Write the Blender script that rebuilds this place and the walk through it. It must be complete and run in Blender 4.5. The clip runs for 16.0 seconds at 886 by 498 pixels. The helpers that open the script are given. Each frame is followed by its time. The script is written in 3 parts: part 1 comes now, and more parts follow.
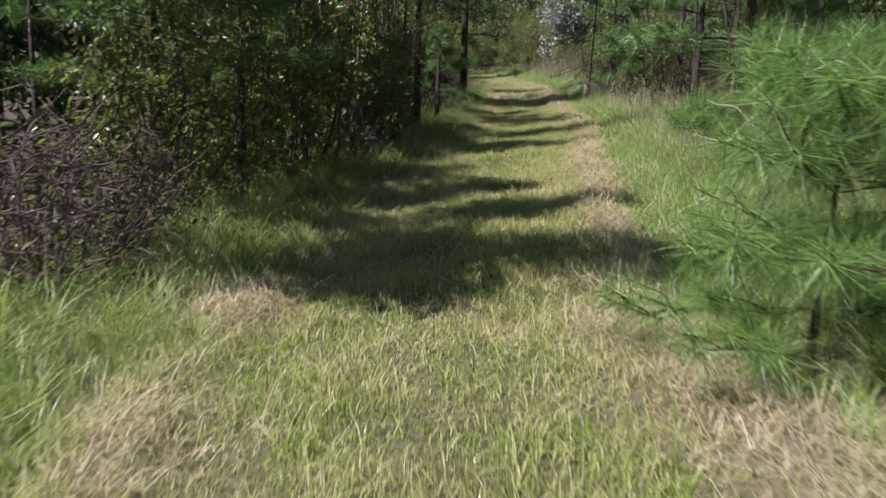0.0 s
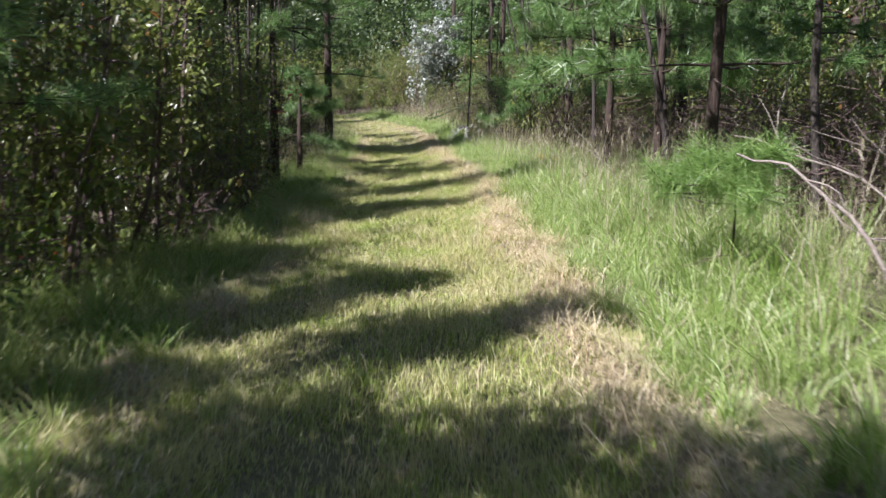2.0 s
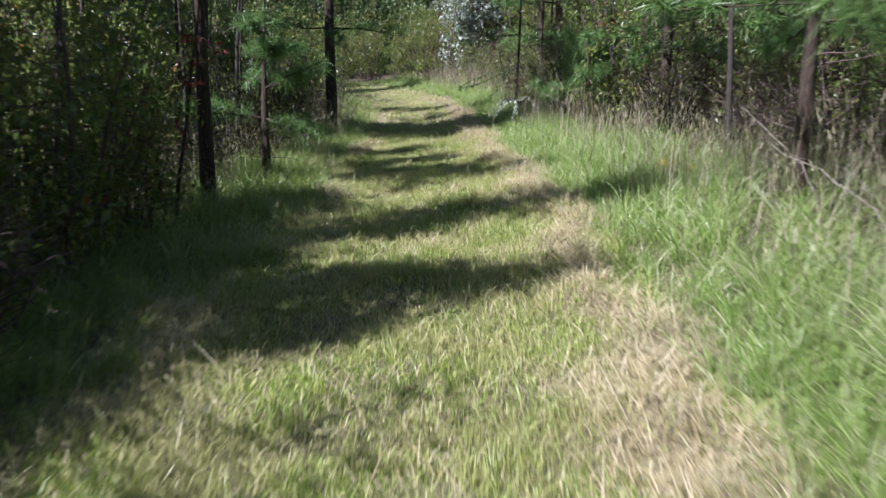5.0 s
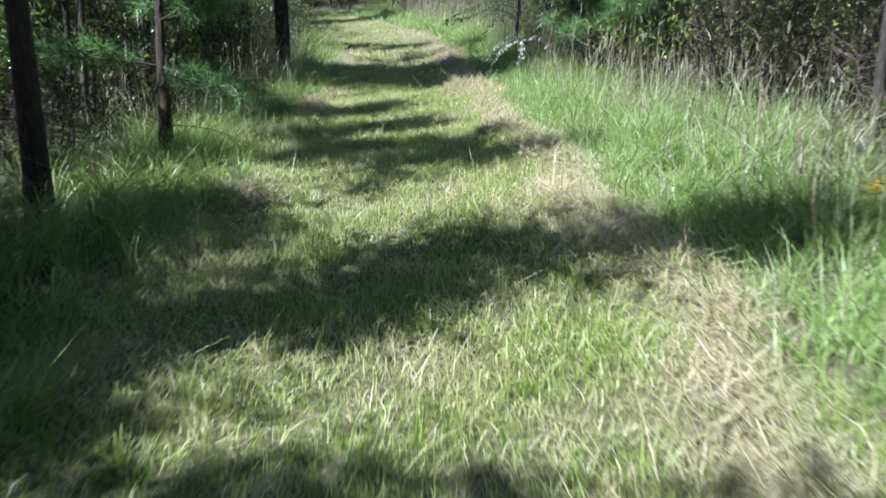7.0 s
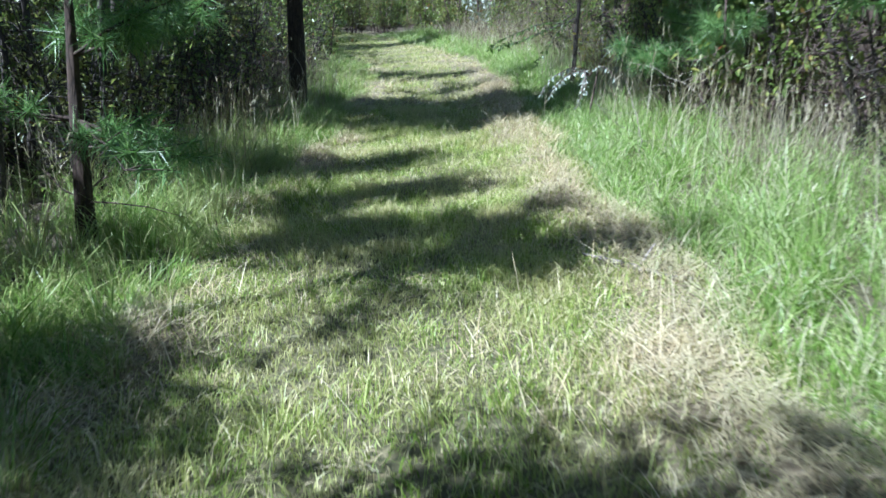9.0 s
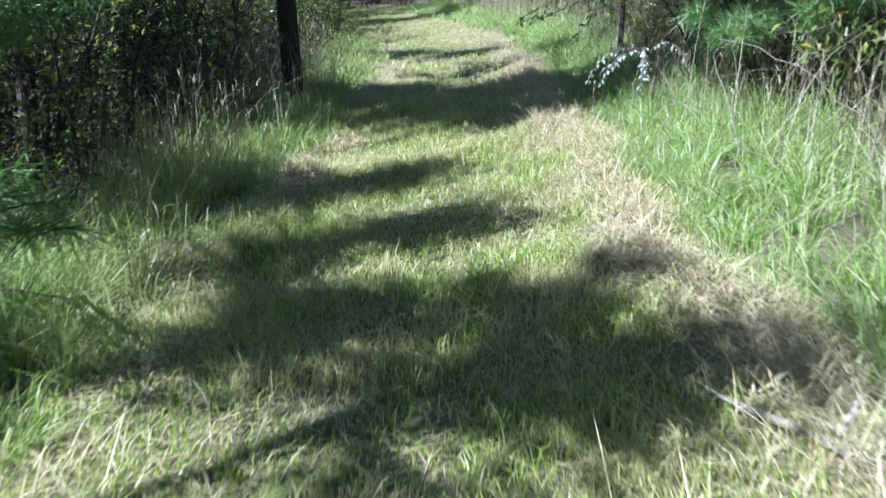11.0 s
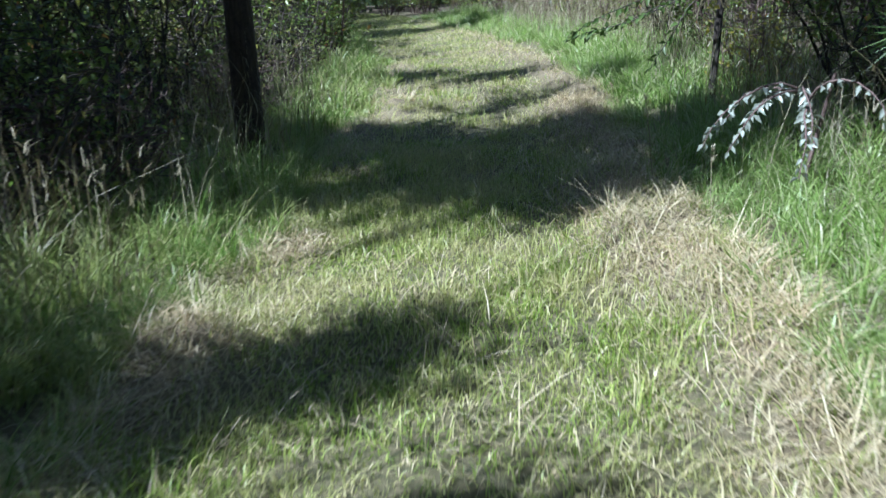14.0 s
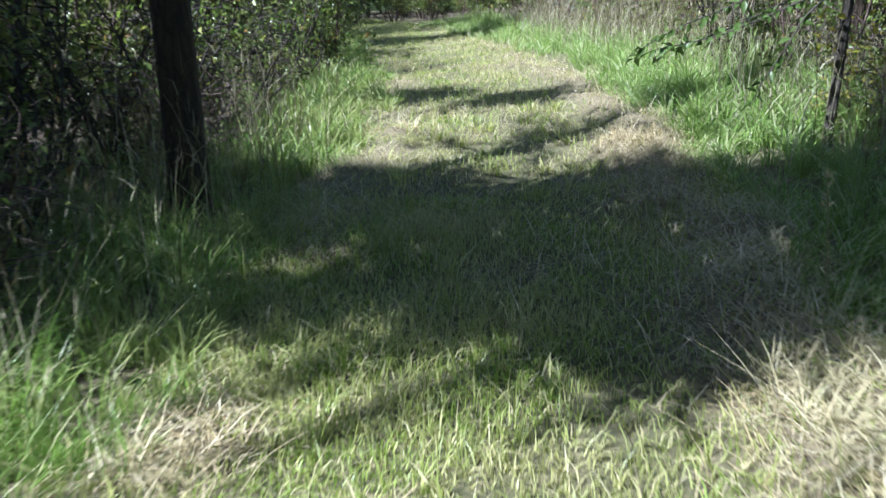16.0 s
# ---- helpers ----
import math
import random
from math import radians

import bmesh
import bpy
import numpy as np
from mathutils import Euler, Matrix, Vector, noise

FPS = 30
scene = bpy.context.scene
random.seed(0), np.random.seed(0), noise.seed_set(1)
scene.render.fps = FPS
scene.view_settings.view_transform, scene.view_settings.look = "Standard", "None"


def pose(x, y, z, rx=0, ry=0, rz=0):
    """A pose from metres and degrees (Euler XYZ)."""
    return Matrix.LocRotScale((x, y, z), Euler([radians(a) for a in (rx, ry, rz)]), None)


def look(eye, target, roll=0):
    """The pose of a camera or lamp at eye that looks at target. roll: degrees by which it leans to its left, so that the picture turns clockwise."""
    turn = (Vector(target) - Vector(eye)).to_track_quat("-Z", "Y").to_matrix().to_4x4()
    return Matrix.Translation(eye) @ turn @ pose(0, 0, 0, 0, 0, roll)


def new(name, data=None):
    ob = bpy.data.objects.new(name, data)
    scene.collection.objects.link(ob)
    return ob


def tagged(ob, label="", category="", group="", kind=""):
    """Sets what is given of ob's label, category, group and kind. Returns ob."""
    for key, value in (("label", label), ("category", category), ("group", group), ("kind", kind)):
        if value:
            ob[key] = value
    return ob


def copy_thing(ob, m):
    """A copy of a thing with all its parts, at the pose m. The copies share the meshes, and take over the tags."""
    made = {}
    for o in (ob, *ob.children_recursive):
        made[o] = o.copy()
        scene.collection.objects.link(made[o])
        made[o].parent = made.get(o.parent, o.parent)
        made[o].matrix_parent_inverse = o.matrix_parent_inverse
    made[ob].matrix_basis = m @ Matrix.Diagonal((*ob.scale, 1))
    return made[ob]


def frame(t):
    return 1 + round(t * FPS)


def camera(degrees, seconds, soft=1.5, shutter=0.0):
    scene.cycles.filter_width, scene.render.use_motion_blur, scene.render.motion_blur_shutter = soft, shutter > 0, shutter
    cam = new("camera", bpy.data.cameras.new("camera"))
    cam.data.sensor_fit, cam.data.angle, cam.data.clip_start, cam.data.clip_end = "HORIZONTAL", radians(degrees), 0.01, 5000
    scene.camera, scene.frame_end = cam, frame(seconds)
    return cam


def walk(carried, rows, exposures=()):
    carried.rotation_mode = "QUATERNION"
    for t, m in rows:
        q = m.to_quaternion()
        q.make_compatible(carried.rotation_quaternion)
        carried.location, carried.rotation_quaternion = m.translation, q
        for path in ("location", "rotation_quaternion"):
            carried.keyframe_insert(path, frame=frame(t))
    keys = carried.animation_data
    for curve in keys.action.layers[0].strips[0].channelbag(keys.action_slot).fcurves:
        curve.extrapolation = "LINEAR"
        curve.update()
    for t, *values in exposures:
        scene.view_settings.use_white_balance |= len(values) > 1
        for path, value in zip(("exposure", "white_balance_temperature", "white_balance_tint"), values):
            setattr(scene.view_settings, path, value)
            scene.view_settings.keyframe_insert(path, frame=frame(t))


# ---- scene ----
cam = camera(56.2, 16.0, soft=1.5, shutter=0.6)
EYE = 1.3
# seconds, x, y, turn about x, y and z
ROWS = [
    (0.0, 0.000, 0.000, 77.40, -2.00, 5.70),
    (0.5, -0.135, 0.730, 77.88, -1.96, 4.43),
    (1.0, -0.203, 1.464, 79.16, -1.76, 2.63),
    (1.5, -0.269, 2.192, 79.92, -1.50, -1.33),
    (2.0, -0.300, 2.979, 80.53, -1.06, -3.64),
    (2.5, -0.297, 3.735, 80.80, -0.29, -3.81),
    (3.0, -0.261, 4.537, 80.93, 0.59, -3.04),
    (5.5, 0.075, 9.894, 77.70, -1.08, -0.54),
    (6.0, 0.032, 10.817, 77.28, -1.32, -0.41),
    (6.5, 0.032, 11.689, 75.13, -1.05, -0.24),
    (7.0, 0.002, 12.440, 73.64, -1.74, -2.63),
    (7.5, 0.092, 13.184, 72.79, -1.78, -1.15),
    (8.0, 0.166, 13.740, 74.34, -0.95, -0.95),
    (8.5, 0.212, 14.301, 76.24, -1.37, -1.12),
    (9.0, 0.216, 14.843, 74.98, -1.28, 0.79),
    (11.5, 0.209, 17.313, 73.09, 0.78, 2.63),
    (12.0, 0.277, 17.843, 75.69, 1.12, 3.26),
    (12.5, 0.242, 18.346, 75.38, 0.91, 3.07),
    (13.0, 0.227, 18.886, 73.94, 0.63, 4.54),
    (13.5, 0.173, 19.409, 73.54, 0.29, 4.45),
    (14.0, 0.178, 19.924, 73.57, 0.82, 4.17),
    (14.5, 0.123, 20.417, 74.42, 0.89, 3.57),
    (15.0, 0.111, 20.945, 74.99, 0.38, 4.57),
    (15.5, 0.024, 21.471, 74.92, 0.30, 5.33),
    (16.0, -0.036, 22.002, 73.98, 0.08, 4.62),
]
walk(cam, [(t, pose(x, y, EYE + 0.09 * x, rx, ry, rz)) for t, x, y, rx, ry, rz in ROWS], [(0.0, 0.78, 6000, 22), (1.0, 1.08, 5900, 24), (2.0, 1.4, 5930, 24), (3.0, 1.47, 5950, 23), (5.5, 1.15, 5550, 18), (6.5, 1.34, 5350, 11), (8.0, 1.58, 5050, 8), (9.0, 1.54, 5000, 9), (11.5, 1.7, 5050, 14), (13.0, 1.27, 5050, 13), (15.0, 1.33, 5100, 11), (16.0, 1.6, 5250, 11)])

# ---------------------------------------------------------------- light
SUN_EL, SUN_AZ = 50.0, (-0.81, -0.59)
world = bpy.data.worlds.new("sky")
world.use_nodes = True
scene.world = world
wn = world.node_tree
sky = wn.nodes.new("ShaderNodeTexSky")
sky.sky_type, sky.sun_disc = "NISHITA", False
sky.sun_elevation, sky.sun_rotation = radians(SUN_EL), math.atan2(SUN_AZ[0], SUN_AZ[1])
wn.links.new(sky.outputs[0], wn.nodes["Background"].inputs[0])
wn.nodes["Background"].inputs[1].default_value = 0.06
sun = new("sun", bpy.data.lights.new("sun", "SUN"))
sun.data.energy, sun.data.angle, sun.data.color = 5.0, radians(0.6), (1.0, 0.96, 0.90)
to_sun = Vector((SUN_AZ[0] * math.cos(radians(SUN_EL)), SUN_AZ[1] * math.cos(radians(SUN_EL)), math.sin(radians(SUN_EL))))
sun.matrix_world = look(to_sun * 60, (0, 0, 0))
COT = 1 / math.tan(radians(SUN_EL))

# ---------------------------------------------------------------- plan
RIGHT_Y = [-8, 2.6, 4, 6, 8.3, 12, 14.5, 18, 20, 22, 25, 28.5, 31, 34, 38, 44, 52, 62, 75]
RIGHT_X = [1.1, 1.08, 0.92, 0.87, 1.0, 1.15, 1.32, 1.42, 1.36, 1.22, 1.1, 1.1, 0.9, 0.35, -0.5, -1.9, -4.4, -8.5, -14]
LEFT_Y = [-8, 2.5, 4.3, 7.7, 11, 14.5, 18, 21, 24.5, 28.5, 31, 34, 38, 44, 52, 62, 75]
LEFT_X = [-1.6, -1.6, -1.63, -1.7, -1.6, -1.4, -1.2, -1.3, -1.2, -1.25, -1.35, -1.85, -2.75, -4.3, -7.0, -11.2, -17]
RISE_Y = [-8, 18, 21, 24, 28, 31, 34.5, 38, 46, 60, 90]
RISE_Z = [0, 0, 0.03, 0.10, 0.27, 0.42, 0.59, 0.76, 1.1, 1.5, 1.9]


def right_edge(y):
    return np.interp(y, RIGHT_Y, RIGHT_X)


def left_edge(y):
    return np.interp(y, LEFT_Y, LEFT_X)


def bumps(x, y):
    return 0.012 * np.sin(2.3 * x + 1.1 * y) + 0.010 * np.sin(4.1 * y - 1.7 * x) + 0.007 * np.sin(7.3 * x + 5.1 * y) + 0.05 * np.sin(0.21 * y + 0.4) * np.sin(0.17 * x)


def land(x, y):
    """The ground's height: the path runs along a gentle slope that rises to its right-hand side, and climbs at its far end."""
    s = np.interp(y, [0, 20], [0.075, 0.10])
    xx = 6 * np.tanh(np.asarray(x) / 6)
    return s * xx + np.interp(y, RISE_Y, RISE_Z) + bumps(x, y)


rng = np.random.default_rng(7)


def clumpy(x, y, f=1.0):
    """An uneven patchiness from 0 to 1, out of waves that run every way."""
    total = 0
    for k in range(12):
        a, w = 2.4 * k + 0.7, f * (1.6 + 0.55 * k)
        total = total + np.sin(w * (np.cos(a) * x + np.sin(a) * y) + 1.9 * k * k) * (1.0 - 0.04 * k)
    return 0.5 + 0.5 * np.tanh(0.42 * total)


# ---------------------------------------------------------------- mesh tools
def np_mesh(name, verts, tris, mat, smooth=False):
    me = bpy.data.meshes.new(name)
    verts, tris = np.asarray(verts, np.float32), np.asarray(tris, np.int32)
    n, k = len(tris), tris.shape[1]
    me.vertices.add(len(verts))
    me.vertices.foreach_set("co", verts.ravel())
    me.loops.add(n * k)
    me.loops.foreach_set("vertex_index", tris.ravel())
    me.polygons.add(n)
    me.polygons.foreach_set("loop_start", np.arange(0, n * k, k, dtype=np.int32))
    if smooth:
        me.polygons.foreach_set("use_smooth", np.ones(n, bool))
    me.materials.append(mat)
    me.update(calc_edges=True)
    return me


def join(pieces):
    verts, tris, at = [], [], 0
    for v, f in pieces:
        verts.append(v)
        tris.append(np.asarray(f) + at)
        at += len(v)
    return np.concatenate(verts), np.concatenate(tris)


def part(name, geo, mat, parent=None, label="", smooth=False):
    ob = new(name, np_mesh(name, geo[0], geo[1], mat, smooth))
    ob.parent = parent
    if label:
        tagged(ob, label)
    return ob


def unit(v):
    return v / np.maximum(np.linalg.norm(v, axis=-1, keepdims=True), 1e-9)


def blades(base, height, width, lean, droop, segs=2):
    """Grass blades: tapered strips that bend over the way they lean."""
    n = len(base)
    face = rng.uniform(0, 2 * np.pi, n)
    side = np.stack([np.cos(face), np.sin(face), np.zeros(n)], 1)
    rows = []
    for i in range(segs + 1):
        u = i / segs
        c = base + lean * (height * u * u)[:, None] + np.array([0, 0, 1.0]) * (height * (u - droop * u * u * u))[:, None]
        if i < segs:
            w = side * (width * 0.5 * (1 - 0.6 * u ** 1.5))[:, None]
            rows += [c - w, c + w]
        else:
            rows.append(c)
    k = 2 * segs + 1
    verts = np.stack(rows, 1).reshape(-1, 3)
    one = []
    for i in range(segs - 1):
        a = 2 * i
        one += [(a, a + 1, a + 3), (a, a + 3, a + 2)]
    a = 2 * (segs - 1)
    one.append((a, a + 1, a + 2))
    tris = (np.arange(n)[:, None, None] * k + np.array(one)[None]).reshape(-1, 3)
    return verts, tris


def leaves(at, way, up, length, width, fold=0.25, plain=False):
    """Leaves folded along the midrib; plain: with no bend along it."""
    n = len(at)
    way, L, W = unit(way), np.asarray(length).reshape(-1, 1), np.asarray(width).reshape(-1, 1)
    side = unit(np.cross(way, up))
    nor = np.cross(side, way)
    a = at
    m = at + way * L * 0.5 - nor * L * 0.04
    t = at + way * L - nor * L * 0.16
    l = at + way * L * 0.42 + side * W * 0.5 + nor * W * fold
    r = at + way * L * 0.42 - side * W * 0.5 + nor * W * fold
    if plain:
        verts = np.stack([a, l, r, t], 1).reshape(-1, 3)
        return verts, (np.arange(n)[:, None, None] * 4 + np.array([(0, 3, 1), (0, 2, 3)])[None]).reshape(-1, 3)
    verts = np.stack([a, l, m, r, t], 1).reshape(-1, 3)
    one = np.array([(0, 2, 1), (0, 3, 2), (1, 2, 4), (2, 3, 4)])
    return verts, (np.arange(n)[:, None, None] * 5 + one[None]).reshape(-1, 3)


def tube(points, radii, sides=6):
    p = np.asarray(points, float)
    d = unit(np.gradient(p, axis=0))
    ref = np.array([0.3, 0.9, 0.1]) if abs(d[0][2]) > 0.7 else np.array([0, 0, 1.0])
    u = unit(np.cross(d, ref))
    v = np.cross(d, u)
    ang = np.linspace(0, 2 * np.pi, sides, endpoint=False)
    r = np.asarray(radii, float)[:, None, None]
    ring = p[:, None] + r * (u[:, None] * np.cos(ang)[None, :, None] + v[:, None] * np.sin(ang)[None, :, None])
    n = len(p)
    tris = []
    for i in range(n - 1):
        for j in range(sides):
            a, b = i * sides + j, i * sides + (j + 1) % sides
            tris += [(a, b, b + sides), (a, b + sides, a + sides)]
    return ring.reshape(-1, 3), np.array(tris)


def graft(stem, shoots):
    """One forked piece: each shoot's lowest ring is closed on to the nearest point of the stem."""
    base = stem[0]
    verts, tris, at = [base], [np.asarray(stem[1])], len(base)
    for (v, f), sides in shoots:
        k = int(np.argmin(((base - v[:sides].mean(0)) ** 2).sum(1)))
        verts.append(v)
        tris.append(np.asarray(f) + at)
        tris.append(np.array([(at + q, k, at + (q + 1) % sides) for q in range(sides)]))
        at += len(v)
    return np.concatenate(verts), np.concatenate(tris)


def bend(start, way, length, steps, wobble, sag=0.0):
    """A wandering line of points that begins at start."""
    p, d, out = np.array(start, float), unit(np.array(way, float)), []
    for i in range(steps + 1):
        out.append(p.copy())
        d = unit(d + rng.normal(0, wobble, 3) + np.array([0, 0, -sag]))
        p = p + d * length / steps
    return np.array(out)


# ---------------------------------------------------------------- materials
def ramp(nt, fac, stops):
    r = nt.nodes.new("ShaderNodeValToRGB")
    while len(r.color_ramp.elements) < len(stops):
        r.color_ramp.elements.new(0.5)
    for e, (p, c) in zip(r.color_ramp.elements, stops):
        e.position, e.color = p, (*c, 1)
    nt.links.new(fac, r.inputs[0])
    return r.outputs[0]


def noise_tex(nt, scale, detail=4, rough=0.6):
    co = nt.nodes.new("ShaderNodeNewGeometry")
    t = nt.nodes.new("ShaderNodeTexNoise")
    t.inputs["Scale"].default_value, t.inputs["Detail"].default_value, t.inputs["Roughness"].default_value = scale, detail, rough
    nt.links.new(co.outputs["Position"], t.inputs["Vector"])
    return t.outputs["Fac"]


def blend(nt, fac, a, b, mode="MIX"):
    m = nt.nodes.new("ShaderNodeMix")
    m.data_type, m.blend_type = "RGBA", mode
    for s, i in ((fac, 0), (a, 6), (b, 7)):
        if hasattr(s, "is_output"):
            nt.links.new(s, m.inputs[i])
        elif i == 0:
            m.inputs[0].default_value = s
        else:
            m.inputs[i].default_value = (*s, 1)
    return m.outputs[2]


def leafy(name, stops, rough=0.5, through_light=0.35, patch=None, patch_scale=0.9, tint=None):
    """A leaf or blade: colour by the piece, drifting from patch to patch, with light through it."""
    m = bpy.data.materials.new(name)
    m.use_nodes = True
    nt = m.node_tree
    geo = nt.nodes.new("ShaderNodeNewGeometry")
    col = ramp(nt, geo.outputs["Random Per Island"], stops)
    if patch:
        f = ramp(nt, noise_tex(nt, patch_scale, 3), [(0.42, (0, 0, 0)), (0.62, (1, 1, 1))])
        col = blend(nt, f, col, blend(nt, 0.65, col, patch))
    fine = ramp(nt, noise_tex(nt, 60, 2), [(0.3, (0.75, 0.75, 0.75)), (0.7, (1.15, 1.15, 1.15))])
    col = blend(nt, 1.0, col, fine, "MULTIPLY")
    b = nt.nodes["Principled BSDF"]
    b.inputs["Roughness"].default_value = rough
    nt.links.new(col, b.inputs["Base Color"])
    tr = nt.nodes.new("ShaderNodeBsdfTranslucent")
    nt.links.new(blend(nt, 1.0, col, tint or (1.05, 1.15, 0.8), "MULTIPLY"), tr.inputs[0])
    mix = nt.nodes.new("ShaderNodeMixShader")
    mix.inputs[0].default_value = through_light
    nt.links.new(b.outputs[0], mix.inputs[1])
    nt.links.new(tr.outputs[0], mix.inputs[2])
    nt.links.new(mix.outputs[0], nt.nodes["Material Output"].inputs[0])
    return m


def barky(name, dark, pale, scale=14):
    m = bpy.data.materials.new(name)
    m.use_nodes = True
    nt = m.node_tree
    b = nt.nodes["Principled BSDF"]
    co = nt.nodes.new("ShaderNodeNewGeometry")
    mp = nt.nodes.new("ShaderNodeMapping")
    mp.inputs["Scale"].default_value = (1, 1, 0.22)
    nt.links.new(co.outputs["Position"], mp.inputs[0])
    t = nt.nodes.new("ShaderNodeTexVoronoi")
    t.feature = "DISTANCE_TO_EDGE"
    t.inputs["Scale"].default_value = scale * 2
    nt.links.new(mp.outputs[0], t.inputs["Vector"])
    n = noise_tex(nt, scale * 3, 6)
    col = ramp(nt, t.outputs[0], [(0.0, dark), (0.25, pale)])
    nt.links.new(blend(nt, 0.6, col, ramp(nt, n, [(0.3, dark), (0.75, pale)])), b.inputs["Base Color"])
    b.inputs["Roughness"].default_value = 0.9
    bump = nt.nodes.new("ShaderNodeBump")
    bump.inputs["Strength"].default_value, bump.inputs["Distance"].default_value = 0.8, 0.02
    nt.links.new(t.outputs[0], bump.inputs["Height"])
    nt.links.new(bump.outputs[0], b.inputs["Normal"])
    return m


M_MOWN = leafy("mown_grass", [(0.0, (0.14, 0.22, 0.03)), (0.4, (0.29, 0.40, 0.07)), (0.7, (0.46, 0.50, 0.15)), (0.88, (0.62, 0.58, 0.32)), (1.0, (0.70, 0.60, 0.42))], 0.42, 0.48, (0.56, 0.50, 0.27), 1.6)
M_TALL = leafy("tall_grass", [(0.0, (0.12, 0.22, 0.03)), (0.42, (0.25, 0.38, 0.08)), (0.7, (0.42, 0.50, 0.18)), (0.86, (0.52, 0.52, 0.33)), (1.0, (0.62, 0.56, 0.40))], 0.38, 0.48, (0.30, 0.40, 0.14), 0.7)
M_WEED = leafy("weedy_grass", [(0.0, (0.11, 0.21, 0.03)), (0.5, (0.23, 0.36, 0.08)), (0.78, (0.40, 0.46, 0.17)), (1.0, (0.60, 0.54, 0.34))], 0.38, 0.48, (0.40, 0.42, 0.18), 0.9)
M_STALK = leafy("dry_stalk", [(0.0, (0.12, 0.10, 0.05)), (0.35, (0.20, 0.18, 0.09)), (0.7, (0.34, 0.31, 0.20)), (1.0, (0.52, 0.48, 0.35))], 0.7, 0.25, tint=(1, 0.9, 0.7))
M_HAY = leafy("cut_hay", [(0.0, (0.25, 0.22, 0.10)), (0.35, (0.45, 0.36, 0.20)), (0.7, (0.62, 0.52, 0.33)), (1.0, (0.76, 0.69, 0.50))], 0.6, 0.3, (0.40, 0.38, 0.22), 2.2, tint=(1, 0.96, 0.75))
M_LEAF = leafy("shrub_leaf", [(0.0, (0.07, 0.11, 0.03)), (0.5, (0.14, 0.21, 0.05)), (0.85, (0.24, 0.31, 0.08)), (0.97, (0.34, 0.32, 0.08)), (1.0, (0.34, 0.09, 0.04))], 0.3, 0.45, (0.20, 0.19, 0.07), 0.6)
M_OAK = leafy("oak_leaf", [(0.0, (0.045, 0.08, 0.02)), (0.6, (0.08, 0.13, 0.03)), (1.0, (0.12, 0.17, 0.04))], 0.35, 0.3)
M_RED = leafy("red_leaf", [(0.0, (0.36, 0.03, 0.03)), (0.6, (0.22, 0.04, 0.03)), (1.0, (0.42, 0.16, 0.04))], 0.35, 0.4, tint=(1.2, 0.6, 0.5))
M_SILVER = leafy("silver_leaf", [(0.0, (0.16, 0.20, 0.14)), (0.6, (0.32, 0.36, 0.30)), (1.0, (0.52, 0.55, 0.50))], 0.35, 0.25, tint=(1, 1, 0.9))
M_NEEDLE = leafy("pine_needle", [(0.0, (0.07, 0.14, 0.04)), (0.6, (0.13, 0.24, 0.07)), (1.0, (0.24, 0.35, 0.12))], 0.38, 0.35)
M_YOUNG = leafy("young_needle", [(0.0, (0.11, 0.21, 0.045)), (0.6, (0.19, 0.32, 0.08)), (1.0, (0.32, 0.43, 0.15))], 0.38, 0.4)
M_DARKLEAF = leafy("woods_leaf", [(0.0, (0.035, 0.065, 0.022)), (0.6, (0.065, 0.115, 0.035)), (1.0, (0.12, 0.17, 0.05))], 0.4, 0.35, (0.10, 0.13, 0.05), 0.3)
M_TWIG = barky("twig_bark", (0.07, 0.048, 0.042), (0.19, 0.135, 0.115), 30)
M_DEAD = barky("dead_wood", (0.14, 0.115, 0.09), (0.34, 0.30, 0.255), 30)
M_PINE = barky("pine_bark", (0.016, 0.011, 0.008), (0.075, 0.05, 0.034), 12)
M_BARK = barky("dark_bark", (0.018, 0.015, 0.012), (0.075, 0.062, 0.05), 16)
M_FLOWER = leafy("yellow_petal", [(0.0, (0.7, 0.5, 0.02)), (1.0, (0.8, 0.62, 0.05))], 0.6, 0.3, tint=(1, 1, 0.5))


def ground_material():
    m = bpy.data.materials.new("ground_soil")
    m.use_nodes = True
    nt = m.node_tree
    b = nt.nodes["Principled BSDF"]
    b.inputs["Roughness"].default_value = 0.95
    att = nt.nodes.new("ShaderNodeAttribute")
    att.attribute_name = "sward"
    sep = nt.nodes.new("ShaderNodeSeparateColor")
    nt.links.new(att.outputs["Color"], sep.inputs[0])
    litter = ramp(nt, noise_tex(nt, 22, 8), [(0.3, (0.03, 0.022, 0.014)), (0.5, (0.075, 0.058, 0.034)), (0.7, (0.15, 0.115, 0.07))])
    thatch = ramp(nt, noise_tex(nt, 38, 8), [(0.3, (0.05, 0.055, 0.02)), (0.5, (0.13, 0.125, 0.055)), (0.72, (0.30, 0.25, 0.14))])
    straw = ramp(nt, noise_tex(nt, 45, 8), [(0.3, (0.09, 0.07, 0.04)), (0.52, (0.26, 0.21, 0.13)), (0.75, (0.48, 0.42, 0.29))])
    col = blend(nt, sep.outputs[0], litter, thatch)
    col = blend(nt, sep.outputs[1], col, straw)
    nt.links.new(col, b.inputs["Base Color"])
    bump = nt.nodes.new("ShaderNodeBump")
    bump.inputs["Strength"].default_value, bump.inputs["Distance"].default_value = 1.0, 0.03
    nt.links.new(noise_tex(nt, 55, 8, 0.7), bump.inputs["Height"])
    nt.links.new(bump.outputs[0], b.inputs["Normal"])
    return m


